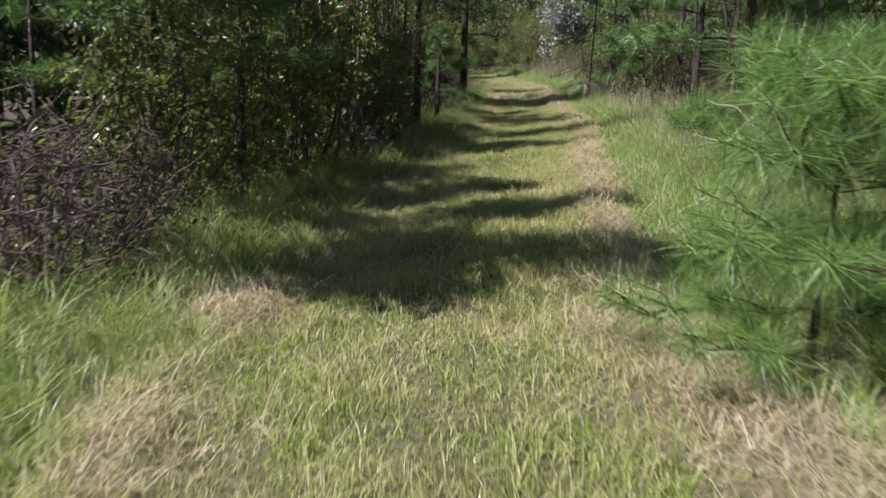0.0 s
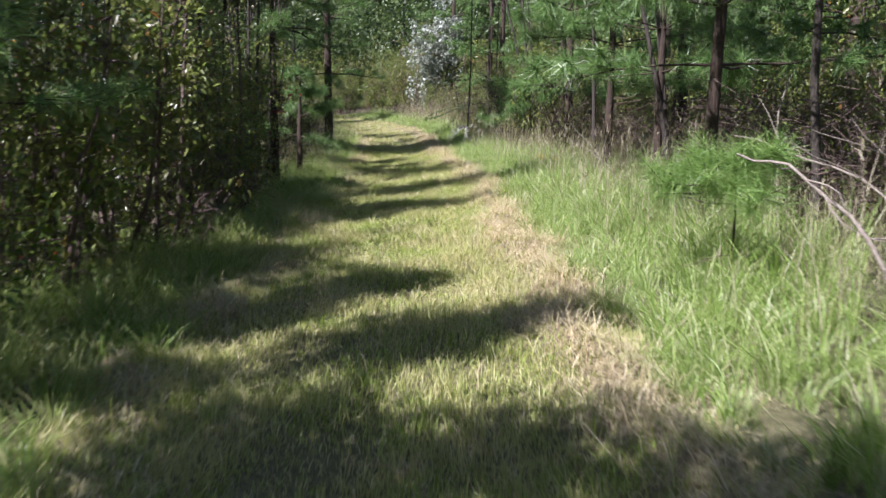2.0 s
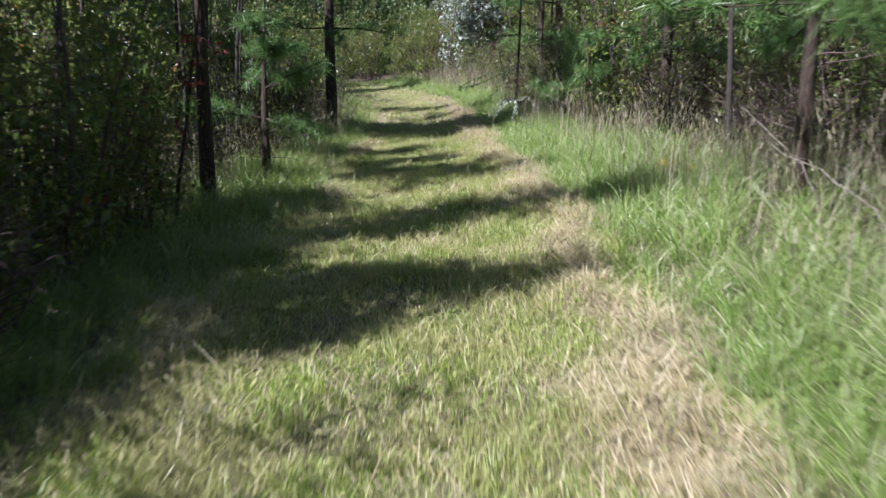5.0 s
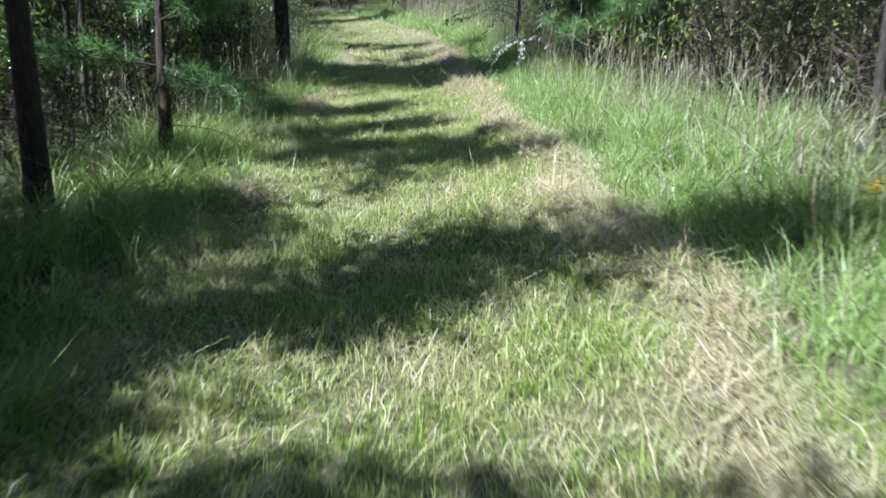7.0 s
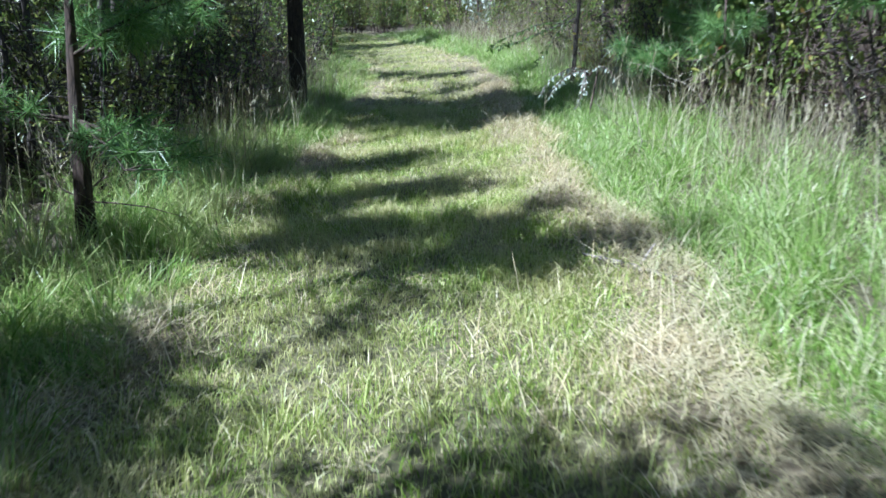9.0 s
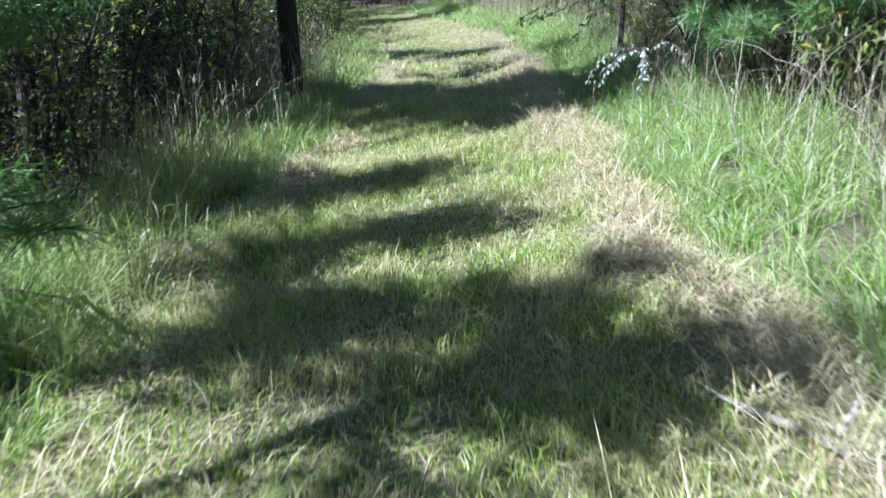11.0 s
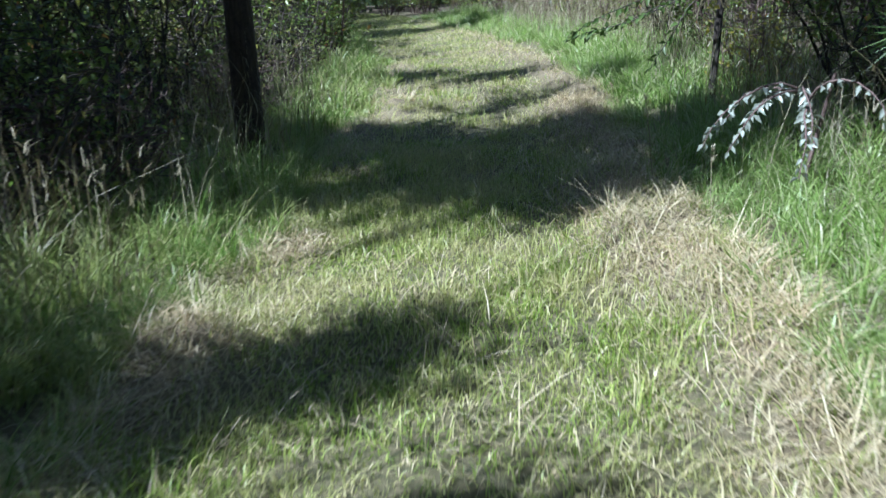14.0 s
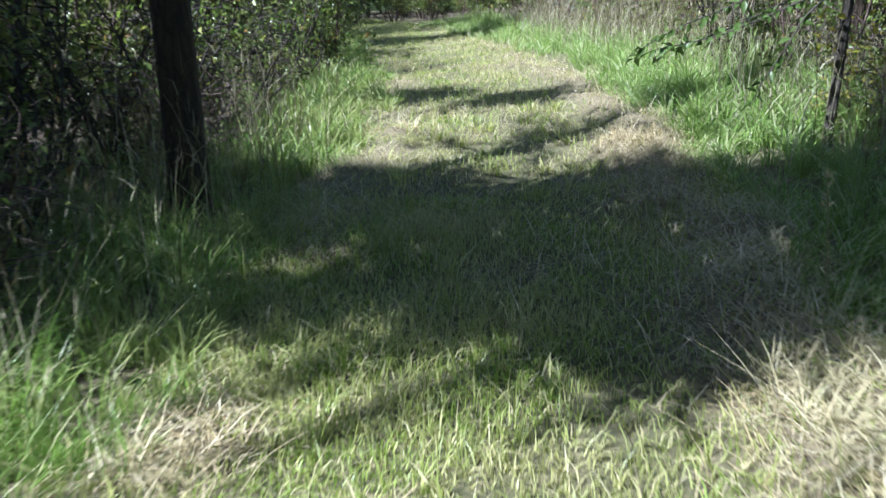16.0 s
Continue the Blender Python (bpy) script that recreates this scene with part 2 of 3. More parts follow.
# ---------------------------------------------------------------- ground
HEAPS = [(0.95, 24.1, 0.24), (1.1, 23.2, 0.26), (-0.95, 24.1, 0.16), (-1.15, 22.9, 0.17), (0.95, 27.9, 0.2), (-1.05, 29.3, 0.17), (0.5, 3.95, 0.18), (-1.45, 4.4, 0.24), (-1.25, 10.1, 0.12), (-1.35, 8.4, 0.13), (-1.2, 18.4, 0.15), (-1.4, 21.0, 0.15)]


def hay_weight(x, y):
    """Where mown hay has been thrown: a row on the right-hand edge, scraps on the other."""
    wob = 0.09 * np.sin(1.9 * y) + 0.06 * np.sin(4.3 * y + 1)
    r = np.exp(-(((x - right_edge(y) + 0.22 + wob) / (0.25 + 0.05 * np.sin(0.8 * y))) ** 2))
    l = np.exp(-(((x - left_edge(y) - 0.12 + wob) / 0.22) ** 2)) * np.clip(0.5 + 0.45 * np.sin(1.3 * y - 2.7) + 0.35 * np.sin(2.9 * y + 1), 0.1, 1)
    r = r * np.interp(y, [0, 30, 33, 40], [1, 1, 0.45, 0.25])
    heap = 0
    for hx, hy, hr in HEAPS:
        heap = heap + np.exp(-(((x - hx) ** 2 + ((y - hy) * 0.7) ** 2) / hr ** 2))
    return np.clip(r + l * 0.75 + heap, 0, 1)


def hay_depth(x, y):
    """How thick the hay lies: heaped and hollowed at two scales."""
    return hay_weight(x, y) * (0.02 + 0.055 * clumpy(x, y, 1.5) + 0.05 * clumpy(x, y, 4.0))


def make_ground():
    xs = np.concatenate([[-400, -150, -60, -30, -18, -12, -8], np.arange(-6, 6.01, 0.12), [8, 12, 18, 30, 60, 150, 400]])
    ys = np.concatenate([[-400, -150, -60, -30, -15], np.arange(-8, 48.01, 0.14), [52, 58, 66, 80, 120, 200, 500]])
    X, Y = np.meshgrid(xs, ys)
    Z = land(X, Y) + hay_depth(X, Y)
    v = np.stack([X, Y, Z], -1).reshape(-1, 3)
    nx, ny = len(xs), len(ys)
    i = (np.arange(ny - 1)[:, None] * nx + np.arange(nx - 1)[None]).ravel()
    f = np.stack([i, i + 1, i + nx + 1, i + nx], 1)
    me = np_mesh("ground", v, f, ground_material(), True)
    a = me.color_attributes.new("sward", "FLOAT_COLOR", "POINT")
    x, y = v[:, 0], v[:, 1]
    inside = np.clip((x - left_edge(y) + 0.6) / 0.5, 0, 1) * np.clip((right_edge(y) + 1.2 - x) / 0.8, 0, 1)
    c = np.stack([inside, hay_weight(x, y), np.zeros(len(x)), np.ones(len(x))], 1).astype(np.float32)
    a.data.foreach_set("color", c.ravel())
    return tagged(new("ground", me), "mown grass path through woods with soil and leaf litter", "ground", kind="structure")


make_ground()


def scatter(n, x0, x1, y0, y1, keep):
    """Points by chance inside a box, kept by the odds that keep(x, y) gives."""
    x, y = rng.uniform(x0, x1, n), rng.uniform(y0, y1, n)
    k = rng.uniform(0, 1, n) < keep(x, y)
    x, y = x[k], y[k]
    return np.stack([x, y, land(x, y) + hay_depth(x, y) * 0.93], 1)


def lean_by(n, amount, drift=(0, 0)):
    a = rng.uniform(0, 2 * np.pi, n)
    r = np.abs(rng.normal(0, amount, n))
    return np.stack([np.cos(a) * r + drift[0], np.sin(a) * r + drift[1], np.zeros(n)], 1)


def mown(x, y):
    return (x > left_edge(y) - 0.1) * (x < right_edge(y) + 0.1) * (1 - 0.75 * hay_weight(x, y)) * (0.42 + 0.58 * clumpy(x, y, 1.6))


def make_grass():
    a = scatter(470000, -2.0, 1.7, 0.8, 27, mown)
    b = scatter(230000, -12.0, 1.5, 27, 56, mown)
    c = scatter(26000, -2.0, 1.7, -5, 0.8, mown)
    p = np.concatenate([a, b, c])
    n = len(p)
    h = rng.gamma(4, 0.0125, n) * (0.4 + 1.1 * clumpy(p[:, 0], p[:, 1], 1.3)) + 0.02
    w = np.where(p[:, 1] > 27, 0.009, 0.0055) * rng.uniform(0.7, 1.3, n)
    g = blades(p, h, w, lean_by(n, 1.0), rng.uniform(0.05, 0.6, n), 2)
    ob = part("mown_grass", g, M_MOWN)
    tagged(ob, "short mown yellow-green grass growing on the path", "grass", kind="stuff")


def hay_strands():
    p = scatter(640000, -2.4, 1.9, 0.8, 46, lambda x, y: hay_weight(x, y) ** 1.4 * np.where(y > 28, 0.3, 1.0))
    q = scatter(150000, -1.8, 1.4, 0.8, 40, lambda x, y: 0.5 * (clumpy(x, y, 1.7) > 0.5))
    p = np.concatenate([p, q])
    n = len(p)
    p[:, 2] += rng.uniform(0.0, 0.05, n) * (0.4 + hay_weight(p[:, 0], p[:, 1]))
    ang = rng.uniform(0, 2 * np.pi, n)
    way = np.stack([np.cos(ang), np.sin(ang), rng.normal(0.16, 0.3, n)], 1)
    L = (rng.gamma(3, 0.034, n) + 0.02)[:, None]
    side = unit(np.cross(way, np.array([0, 0, 1.0]))) * rng.uniform(0.0009, 0.0024, n)[:, None]
    m = p + way * L * 0.5 + np.array([0, 0, 1]) * rng.uniform(0, 0.02, n)[:, None]
    e = p + way * L
    e[:, 2] = np.maximum(e[:, 2], land(e[:, 0], e[:, 1]) + 0.01)
    v = np.stack([p - side, p + side, m + side, m - side, e], 1).reshape(-1, 3)
    one = np.array([(0, 1, 2), (0, 2, 3), (3, 2, 4)])
    f = (np.arange(n)[:, None, None] * 5 + one[None]).reshape(-1, 3)
    ob = part("cut_hay", (v, f), M_HAY)
    tagged(ob, "dry tan mown hay lying in rows on the path's edges", "hay", kind="stuff")


def tussocks(count, x0, x1, y0, y1, keep, tall, per=26):
    """Tufts of grass: blades that spring from one root and arch outwards on all sides."""
    c = scatter(count, x0, x1, y0, y1, keep)
    n = len(c)
    per_tuft = rng.integers(per // 2, per * 3 // 2, n)
    idx = np.repeat(np.arange(n), per_tuft)
    m = len(idx)
    a = rng.uniform(0, 2 * np.pi, m)
    out = np.stack([np.cos(a), np.sin(a), np.zeros(m)], 1)
    p = c[idx] + out * np.abs(rng.normal(0, 0.045, m))[:, None]
    p[:, 2] = land(p[:, 0], p[:, 1])
    size = rng.uniform(0.6, 1.3, n)[idx]
    h = tall(p[:, 0], p[:, 1]) * size * rng.uniform(0.45, 1.25, m)
    drift = rng.normal(0, 0.3, (n, 3))[idx] * np.array([1, 1, 0])
    lean = out * np.abs(rng.normal(0.5, 0.38, m))[:, None] + drift
    w = np.where(p[:, 1] > 27, 0.011, 0.0062) * rng.uniform(0.6, 1.35, m)
    return blades(p, h, w, lean, np.clip(rng.normal(0.4, 0.22, m), 0, 0.85), 3)


def tall_grass():
    d = lambda x, y: x - right_edge(y)
    wave = lambda y: 0.08 * np.sin(2.7 * y) + 0.07 * np.sin(6.1 * y + 2)
    odds = lambda x, y: (d(x, y) > wave(y)) * np.exp(-np.maximum(d(x, y) - np.interp(y, [8, 14, 30], [1.2, 0.75, 0.8]), 0) / 0.55) * (0.4 + 0.6 * clumpy(x, y)) * np.where(y > 27, 0.7, 1)
    tall = lambda x, y: (0.25 + 0.29 * np.clip((d(x, y) - 0.15) / 1.0, 0, 1)) * np.where(y > 20, 0.85, 1.0)
    g = join([tussocks(11500, 0.8, 4.4, -3.0, 34, odds, tall, 30), tussocks(2600, -2.6, 3.4, 34, 46, odds, tall, 24)])
    ob = part("tall_grass", g, M_TALL)
    tagged(ob, "tall bright green unmown grass on the sunny verge", "grass", kind="stuff")
    e = lambda x, y: left_edge(y) - x
    odds = lambda x, y: (e(x, y) > wave(y + 3) - 0.05) * np.exp(-np.maximum(e(x, y) - 0.8, 0) / 0.6) * (0.4 + 0.6 * clumpy(x, y, 1.2)) * np.where(y > 27, 0.5, 1)
    tall = lambda x, y: 0.24 + 0.24 * np.clip(e(x, y) / 0.8, 0, 1)
    g = join([tussocks(11000, -4.4, -0.9, -3.0, 34, odds, tall, 26), tussocks(2600, -6.5, -1.0, 34, 46, odds, tall, 22)])
    ob = part("verge_grass", g, M_WEED)
    tagged(ob, "rough green and straw-coloured grass below the thicket", "grass", kind="stuff")
    odds = lambda x, y: (x > left_edge(y)) * (x < right_edge(y)) * (1 - hay_weight(x, y)) * (clumpy(x, y, 2.7) > 0.62) * 0.8
    heaps = lambda x, y: np.clip(sum(np.exp(-(((x - hx) ** 2 + (y - hy) ** 2) / hr ** 2)) for hx, hy, hr in HEAPS), 0, 1)
    ob = part("straw_tufts", tussocks(4200, -2, 1.6, 3, 30, heaps, lambda x, y: 0.17 + 0 * x, 18), M_HAY)
    tagged(ob, "pale straw tufts flattened along the path's edges", "dead grass", kind="stuff")
    g = tussocks(2600, -2, 1.6, 0.8, 30, odds, lambda x, y: 0.13 + 0 * x, 14)
    ob = part("path_tufts", g, M_MOWN)
    tagged(ob, "longer tufts of pale grass left in the mown path", "grass", kind="stuff")


def dry_stalks():
    d = lambda x, y: x - right_edge(y)
    p = scatter(44000, 0.0, 6.5, 1.0, 44, lambda x, y: np.clip((d(x, y) - 0.35) / 0.8, 0, 1) * (0.2 + 0.8 * clumpy(x, y, 0.7)) * np.where(y < 9, 0.45, 1) * np.exp(-np.maximum(d(x, y) - 2.2, 0) / 1.2))
    q = scatter(3600, -5, -1.6, 1.0, 34, lambda x, y: np.clip((left_edge(y) - x - 0.4) / 0.5, 0, 1) * 0.6)
    r = scatter(900, -2.7, -1.45, 20.5, 29, lambda x, y: (left_edge(y) - x > 0.1) * 0.7)
    p = np.concatenate([p, q, r])
    n = len(p)
    h = rng.uniform(0.35, 1.1, n) * (0.55 + 0.75 * clumpy(p[:, 0], p[:, 1], 0.8))
    lean = lean_by(n, 0.34)
    g = blades(p, h, rng.uniform(0.003, 0.0065, n), lean, rng.uniform(0, 0.2, n), 3)
    k = rng.uniform(0, 1, n) < 0.45
    k = np.repeat(np.flatnonzero(k), 4)
    u = rng.uniform(0.55, 0.95, len(k))
    at = p[k] + lean[k] * (h[k] * u * u)[:, None] + np.array([0, 0, 1.0]) * (h[k] * u * 0.97)[:, None]
    head = blades(at, rng.uniform(0.05, 0.16, len(k)), rng.uniform(0.004, 0.009, len(k)), lean_by(len(k), 0.9), rng.uniform(0, 0.5, len(k)), 2)
    g = join([g, head])
    ob = part("dry_stalks", g, M_STALK)
    tagged(ob, "dead tan weed stalks standing in the tall grass", "dead weeds", kind="stuff")


make_grass()
hay_strands()
tall_grass()
dry_stalks()


# ---------------------------------------------------------------- shrubs and trees
def gather(line, cap):
    """Draws a wandering line in towards the shrub's axis, so that it stays within its spread."""
    out = line.copy()
    r = np.maximum(np.hypot(line[:, 0], line[:, 1]), 1e-6)
    out[:, :2] *= (cap * np.tanh(r / cap) / r)[:, None]
    return out


def shrub(name, radius, height, n_stems, n_leaf, leaf_size, mat, bare=0.3, twig=M_TWIG):
    """A many-stemmed shrub at the origin: forked stems from the base, leaves along the outer twigs."""
    ob, ends = new(name), []
    for _ in range(n_stems):
        a = rng.uniform(0, 2 * np.pi)
        r = rng.uniform(0.05, 0.3) * radius
        line = bend((r * math.cos(a), r * math.sin(a), -0.05), (math.cos(a) * 0.45, math.sin(a) * 0.45, 1.2), height * rng.uniform(0.7, 1.1), 6, 0.16)
        line = gather(line, radius)
        stem, twigs = tube(line, np.linspace(0.016, 0.004, 7) * (0.6 + height * 0.3), 5), []
        for k in range(1, 7):
            for _ in range(2 if n_leaf > 1000 else 3):
                b = rng.uniform(0, 2 * np.pi)
                tw = bend(line[k], (math.cos(b), math.sin(b), rng.uniform(-0.1, 0.7)), radius * rng.uniform(0.35, 0.8), 4, 0.25)
                tw = np.concatenate([tw[:1], gather(tw[1:], radius * 1.3)])
                twigs.append((tube(tw[[0, 1, 2, 4]], [0.006, 0.005, 0.004, 0.002], 3), 3))
                ends.append(tw)
        part("stem", graft(stem, twigs), twig, ob)
    tw = np.concatenate([e[1:] for e in ends])
    tw = tw[tw[:, 2] > bare * height * rng.uniform(0.2, 1.2, len(tw))]
    c = tw[rng.integers(0, len(tw), n_leaf)] + rng.normal(0, 0.07 * radius, (n_leaf, 3))
    way = rng.normal(0, 1, (n_leaf, 3)) + np.array([0, 0, -0.2])
    up = rng.normal(0, 0.6, (n_leaf, 3)) + np.array([0, 0, 1.0])
    L = leaf_size * rng.uniform(0.6, 1.3, n_leaf)
    part("foliage", leaves(c, way, up, L, L * rng.uniform(0.4, 0.6, n_leaf), plain=True), mat, ob)
    return ob


def tuft_needles(centres, ways, length, count, width):
    """Sprays of long needles round the ends of twigs."""
    n = len(centres)
    c = np.repeat(centres, count, 0)
    w = unit(np.repeat(ways, count, 0) * 0.9 + rng.normal(0, 0.55, (n * count, 3)))
    c = c - np.repeat(unit(ways), count, 0) * rng.uniform(0, 0.14, (n * count, 1))
    L = length * rng.uniform(0.7, 1.15, (n * count, 1))
    s = unit(np.cross(w, rng.normal(0, 1, (n * count, 3)))) * width * 0.5
    tip = c + w * L + np.array([0, 0, -1]) * L * 0.12
    v = np.stack([c - s, c + s, tip], 1).reshape(-1, 3)
    return v, np.arange(n * count * 3).reshape(-1, 3)


def pine(name, height, radius, bole, whorls, spread, count=26, width=0.006, dead=4, length=0.2, mat=None, split=False):
    """A pine: straight tapered trunk, whorls of limbs from bole upwards, needle sprays on the twigs, dead snags below."""
    ob = new(name)
    line = bend((0, 0, -0.1), (rng.normal(0, 0.008), rng.normal(0, 0.008), 1), height, 9, 0.008)
    part("trunk", tube(line, np.linspace(radius, radius * (0.2 if height < 7 else 0.35), 10), 10), M_PINE, ob, smooth=True)
    cen, way = [], []
    for k in range(whorls):
        u = k / max(whorls - 1, 1)
        z = bole + (height - bole) * u * 0.97
        at = np.array([np.interp(z, line[:, 2], line[:, i]) for i in range(3)])
        for _ in range(4):
            a = rng.uniform(0, 2 * np.pi)
            L = spread * (1.05 - 0.8 * u) * rng.uniform(0.6, 1.1)
            lim = bend(at, (math.cos(a), math.sin(a), 0.05 + 0.7 * u), L, 5, 0.09, 0.02)
            limb, twigs = tube(lim, np.linspace(radius * 0.2 * (1 - 0.6 * u), 0.004, 6), 5), []
            for q in range(2, 6):
                for _ in range(3):
                    b = a + rng.normal(0, 0.8)
                    tw = bend(lim[q], (math.cos(b), math.sin(b), rng.uniform(0.0, 0.6)), 0.3 * rng.uniform(0.5, 1.2), 2, 0.1)
                    twigs.append((tube(tw, [0.005, 0.004, 0.003], 3), 3))
                    cen.append(tw[-1])
                    way.append(tw[-1] - tw[0])
            limb = part("limb", graft(limb, twigs), M_PINE, ob, smooth=True)
            if split:
                part("needle_spray", tuft_needles(np.array(cen), np.array(way), length, count, width), mat or M_NEEDLE, limb)
                cen, way = [], []
    if not split:
        part("crown", tuft_needles(np.array(cen), np.array(way), length, count, width), mat or M_NEEDLE, ob)
    for k in range(dead):
        z = rng.uniform(0.25, 0.95) * min(bole, 3.0)
        a = rng.uniform(0, 2 * np.pi)
        at = (line[0][0], line[0][1], z)
        part("dead_limb", tube(bend(at, (math.cos(a), math.sin(a), rng.uniform(-0.3, 0.5)), rng.uniform(0.25, 0.7), 6, 0.2), np.linspace(0.007, 0.002, 7), 5), M_TWIG, ob, "bare broken brown limb")
    return ob


def broadleaf(name, height, radius, crown, n_leaf, leaf_size, mat=M_OAK, low=0.0):
    """A small broad-leaved tree; crown: centre and half-sizes of the leafy mass, from the foot of the trunk."""
    ob = new(name)
    cx, cy, cz, rx, ry, rz = crown
    line = bend((0, 0, -0.1), (cx * 0.25, cy * 0.25, height), height, 9, 0.03)
    part("trunk", tube(line, np.linspace(radius, radius * 0.25, 10), 9), M_BARK, ob, smooth=True)
    pts = []
    n = 22
    for k in range(n):
        g = rng.normal(0, 1, 3)
        e = np.array([cx, cy, cz]) + unit(g) * rng.uniform(0.25, 1.0) ** 0.5 * np.array([rx, ry, rz])
        z = max(0.25 * height, min(height * 0.95, e[2] - rng.uniform(0.4, 1.5)))
        s = np.array([np.interp(z, line[:, 2], line[:, i]) for i in range(3)])
        u = np.linspace(0, 1, 6)[:, None]
        way = s + (e - s) * u + np.array([0, 0, 1]) * (np.sin(u * np.pi) * 0.25) + np.concatenate([[[0, 0, 0]], rng.normal(0, 0.05, (5, 3))])
        part("limb", tube(way, np.linspace(radius * 0.3, 0.005, 6), 5), M_BARK, ob, smooth=True)
        for q in range(16):
            pts.append(e + np.clip(rng.normal(0, 0.42, 3), -0.8, 0.8) * np.array([rx, ry, rz]) * 0.5)
    pts = np.array(pts)
    if low:
        pts = pts[pts[:, 2] > low]
    c = pts[rng.integers(0, len(pts), n_leaf)] + rng.normal(0, 0.16, (n_leaf, 3))
    way = rng.normal(0, 1, (n_leaf, 3))
    up = rng.normal(0, 0.6, (n_leaf, 3)) + np.array([0, 0, 1.0])
    L = leaf_size * rng.uniform(0.6, 1.3, n_leaf)
    part("crown", leaves(c, way, up, L, L * 0.6, plain=True), mat, ob)
    return ob


def put(ob, x, y, turn=0.0, sink=0.0):
    ob.matrix_basis = pose(x, y, float(land(x, y)) - sink, 0, 0, turn)
    return ob


def put_copy(ob, x, y, turn=0.0, size=1.0):
    c = copy_thing(ob, pose(x, y, float(land(x, y)), 0, 0, turn))
    c.scale = (size, size, size * rng.uniform(0.9, 1.15))
    return c


# added trees, most on the left, whose unseen crowns are set to shade the path and verges: foot of the shade, its
# half-sizes, the crown's height
SHADES = [
    (-0.9, 5.5, 0.8, 0.5, 4.8), (0.0, 5.9, 1.0, 0.4, 5.2), (-0.5, 5.1, 1.1, 0.75, 4.8), (0.75, 4.95, 0.75, 0.7, 4.6), (-0.85, 6.3, 0.5, 0.45, 5.0), (-0.15, 7.4, 0.5, 0.4, 5.0), (-1.75, 8.4, 0.45, 0.7, 5.6), (-1.6, 7.0, 0.5, 0.4, 5.2), (-1.0, 8.4, 0.4, 0.35, 5.2), (0.5, 7.6, 0.45, 0.15, 5.0), (-0.3, 9.1, 0.4, 0.2, 5.2),
    (-1.5, 10.3, 0.7, 0.8, 5.2), (-1.7, 12.3, 0.6, 0.5, 5.2), (-1.1, 13.9, 1.0, 0.6, 5.4), (-2.1, 13.2, 0.9, 0.8, 5.8), (-1.9, 15.2, 0.8, 0.8, 5.6), (-0.7, 13.2, 0.6, 0.4, 5.4), (0.5, 13.95, 0.9, 0.28, 5.2), (-0.5, 14.15, 0.7, 0.35, 5.2), (-1.4, 14.9, 0.6, 0.6, 5.4),
    (-1.3, 16.9, 1.2, 0.85, 5.2), (0.3, 16.5, 1.0, 0.7, 5.0), (1.5, 16.3, 0.9, 0.5, 5.2), (-1.5, 18.0, 0.6, 0.35, 5.4), (-1.4, 15.9, 0.9, 0.5, 5.4), (-0.3, 15.95, 0.8, 0.35, 5.2),
    (-0.4, 20.0, 0.6, 0.4, 5.2), (0.75, 19.4, 0.9, 0.35, 5.2), (-0.1, 21.5, 0.6, 0.25, 5.4), (-1.9, 22.6, 0.9, 0.8, 5.2), (-1.2, 22.1, 0.5, 0.35, 5.4), (-0.35, 22.8, 0.5, 0.25, 5.4),
    (-1.8, 26.8, 1.3, 1.1, 5.4), (-0.4, 26.3, 1.3, 1.0, 5.0), (0.9, 25.8, 1.2, 1.0, 5.2), (1.7, 26.2, 0.8, 1.0, 5.6), (-0.6, 25.3, 1.2, 0.4, 5.2), (0.5, 25.2, 1.1, 0.5, 5.6), (1.5, 25.4, 0.6, 0.5, 5.9), (0.9, 24.8, 0.7, 0.3, 5.6), (2.5, 26.4, 0.9, 1.1, 7.6), (3.4, 25.2, 1.0, 1.2, 9.0), (-1.2, 27.4, 1.0, 0.6, 5.6), (0.4, 26.9, 1.0, 0.5, 5.6),
    (-1.0, 31.5, 0.7, 0.45, 5.0), (0.2, 30.7, 0.8, 0.4, 5.2), (-2.2, 40.5, 2.4, 1.4, 5.6), (-3.0, 45, 3.0, 2.2, 6.0), (-5, 50, 3.4, 3, 6.4), (-0.4, 41.5, 1.4, 1.6, 6.4),
    (-3, 62, 4, 2.5, 7.0), (-3, 68.5, 4, 3, 8.0), (-2.8, 14.8, 0.9, 1.2, 6.2), (3.0, 26.7, 1.2, 1.2, 8.0), (-3.4, 17.3, 1.2, 1.1, 6.0), (-3.7, 24.6, 1.0, 1.3, 7.0), (-2.7, 27.3, 1.3, 1.2, 6.6), (-3.4, 29.0, 1.7, 2.0, 6.4), (-4.6, 34.0, 1.6, 1.8, 6.0), (-4.6, 20.8, 1.6, 1.5, 6.2),
    (3.8, 27.8, 1.6, 2.0, 6.0), (5.0, 8.5, 1.6, 1.5, 6.0), (5.2, 12.5, 1.8, 1.8, 6.0), (5.3, 17.0, 1.8, 1.8, 6.2), (5.2, 21.5, 1.4, 1.8, 6.0), (4.8, 34.0, 1.8, 2.2, 6.0),
]


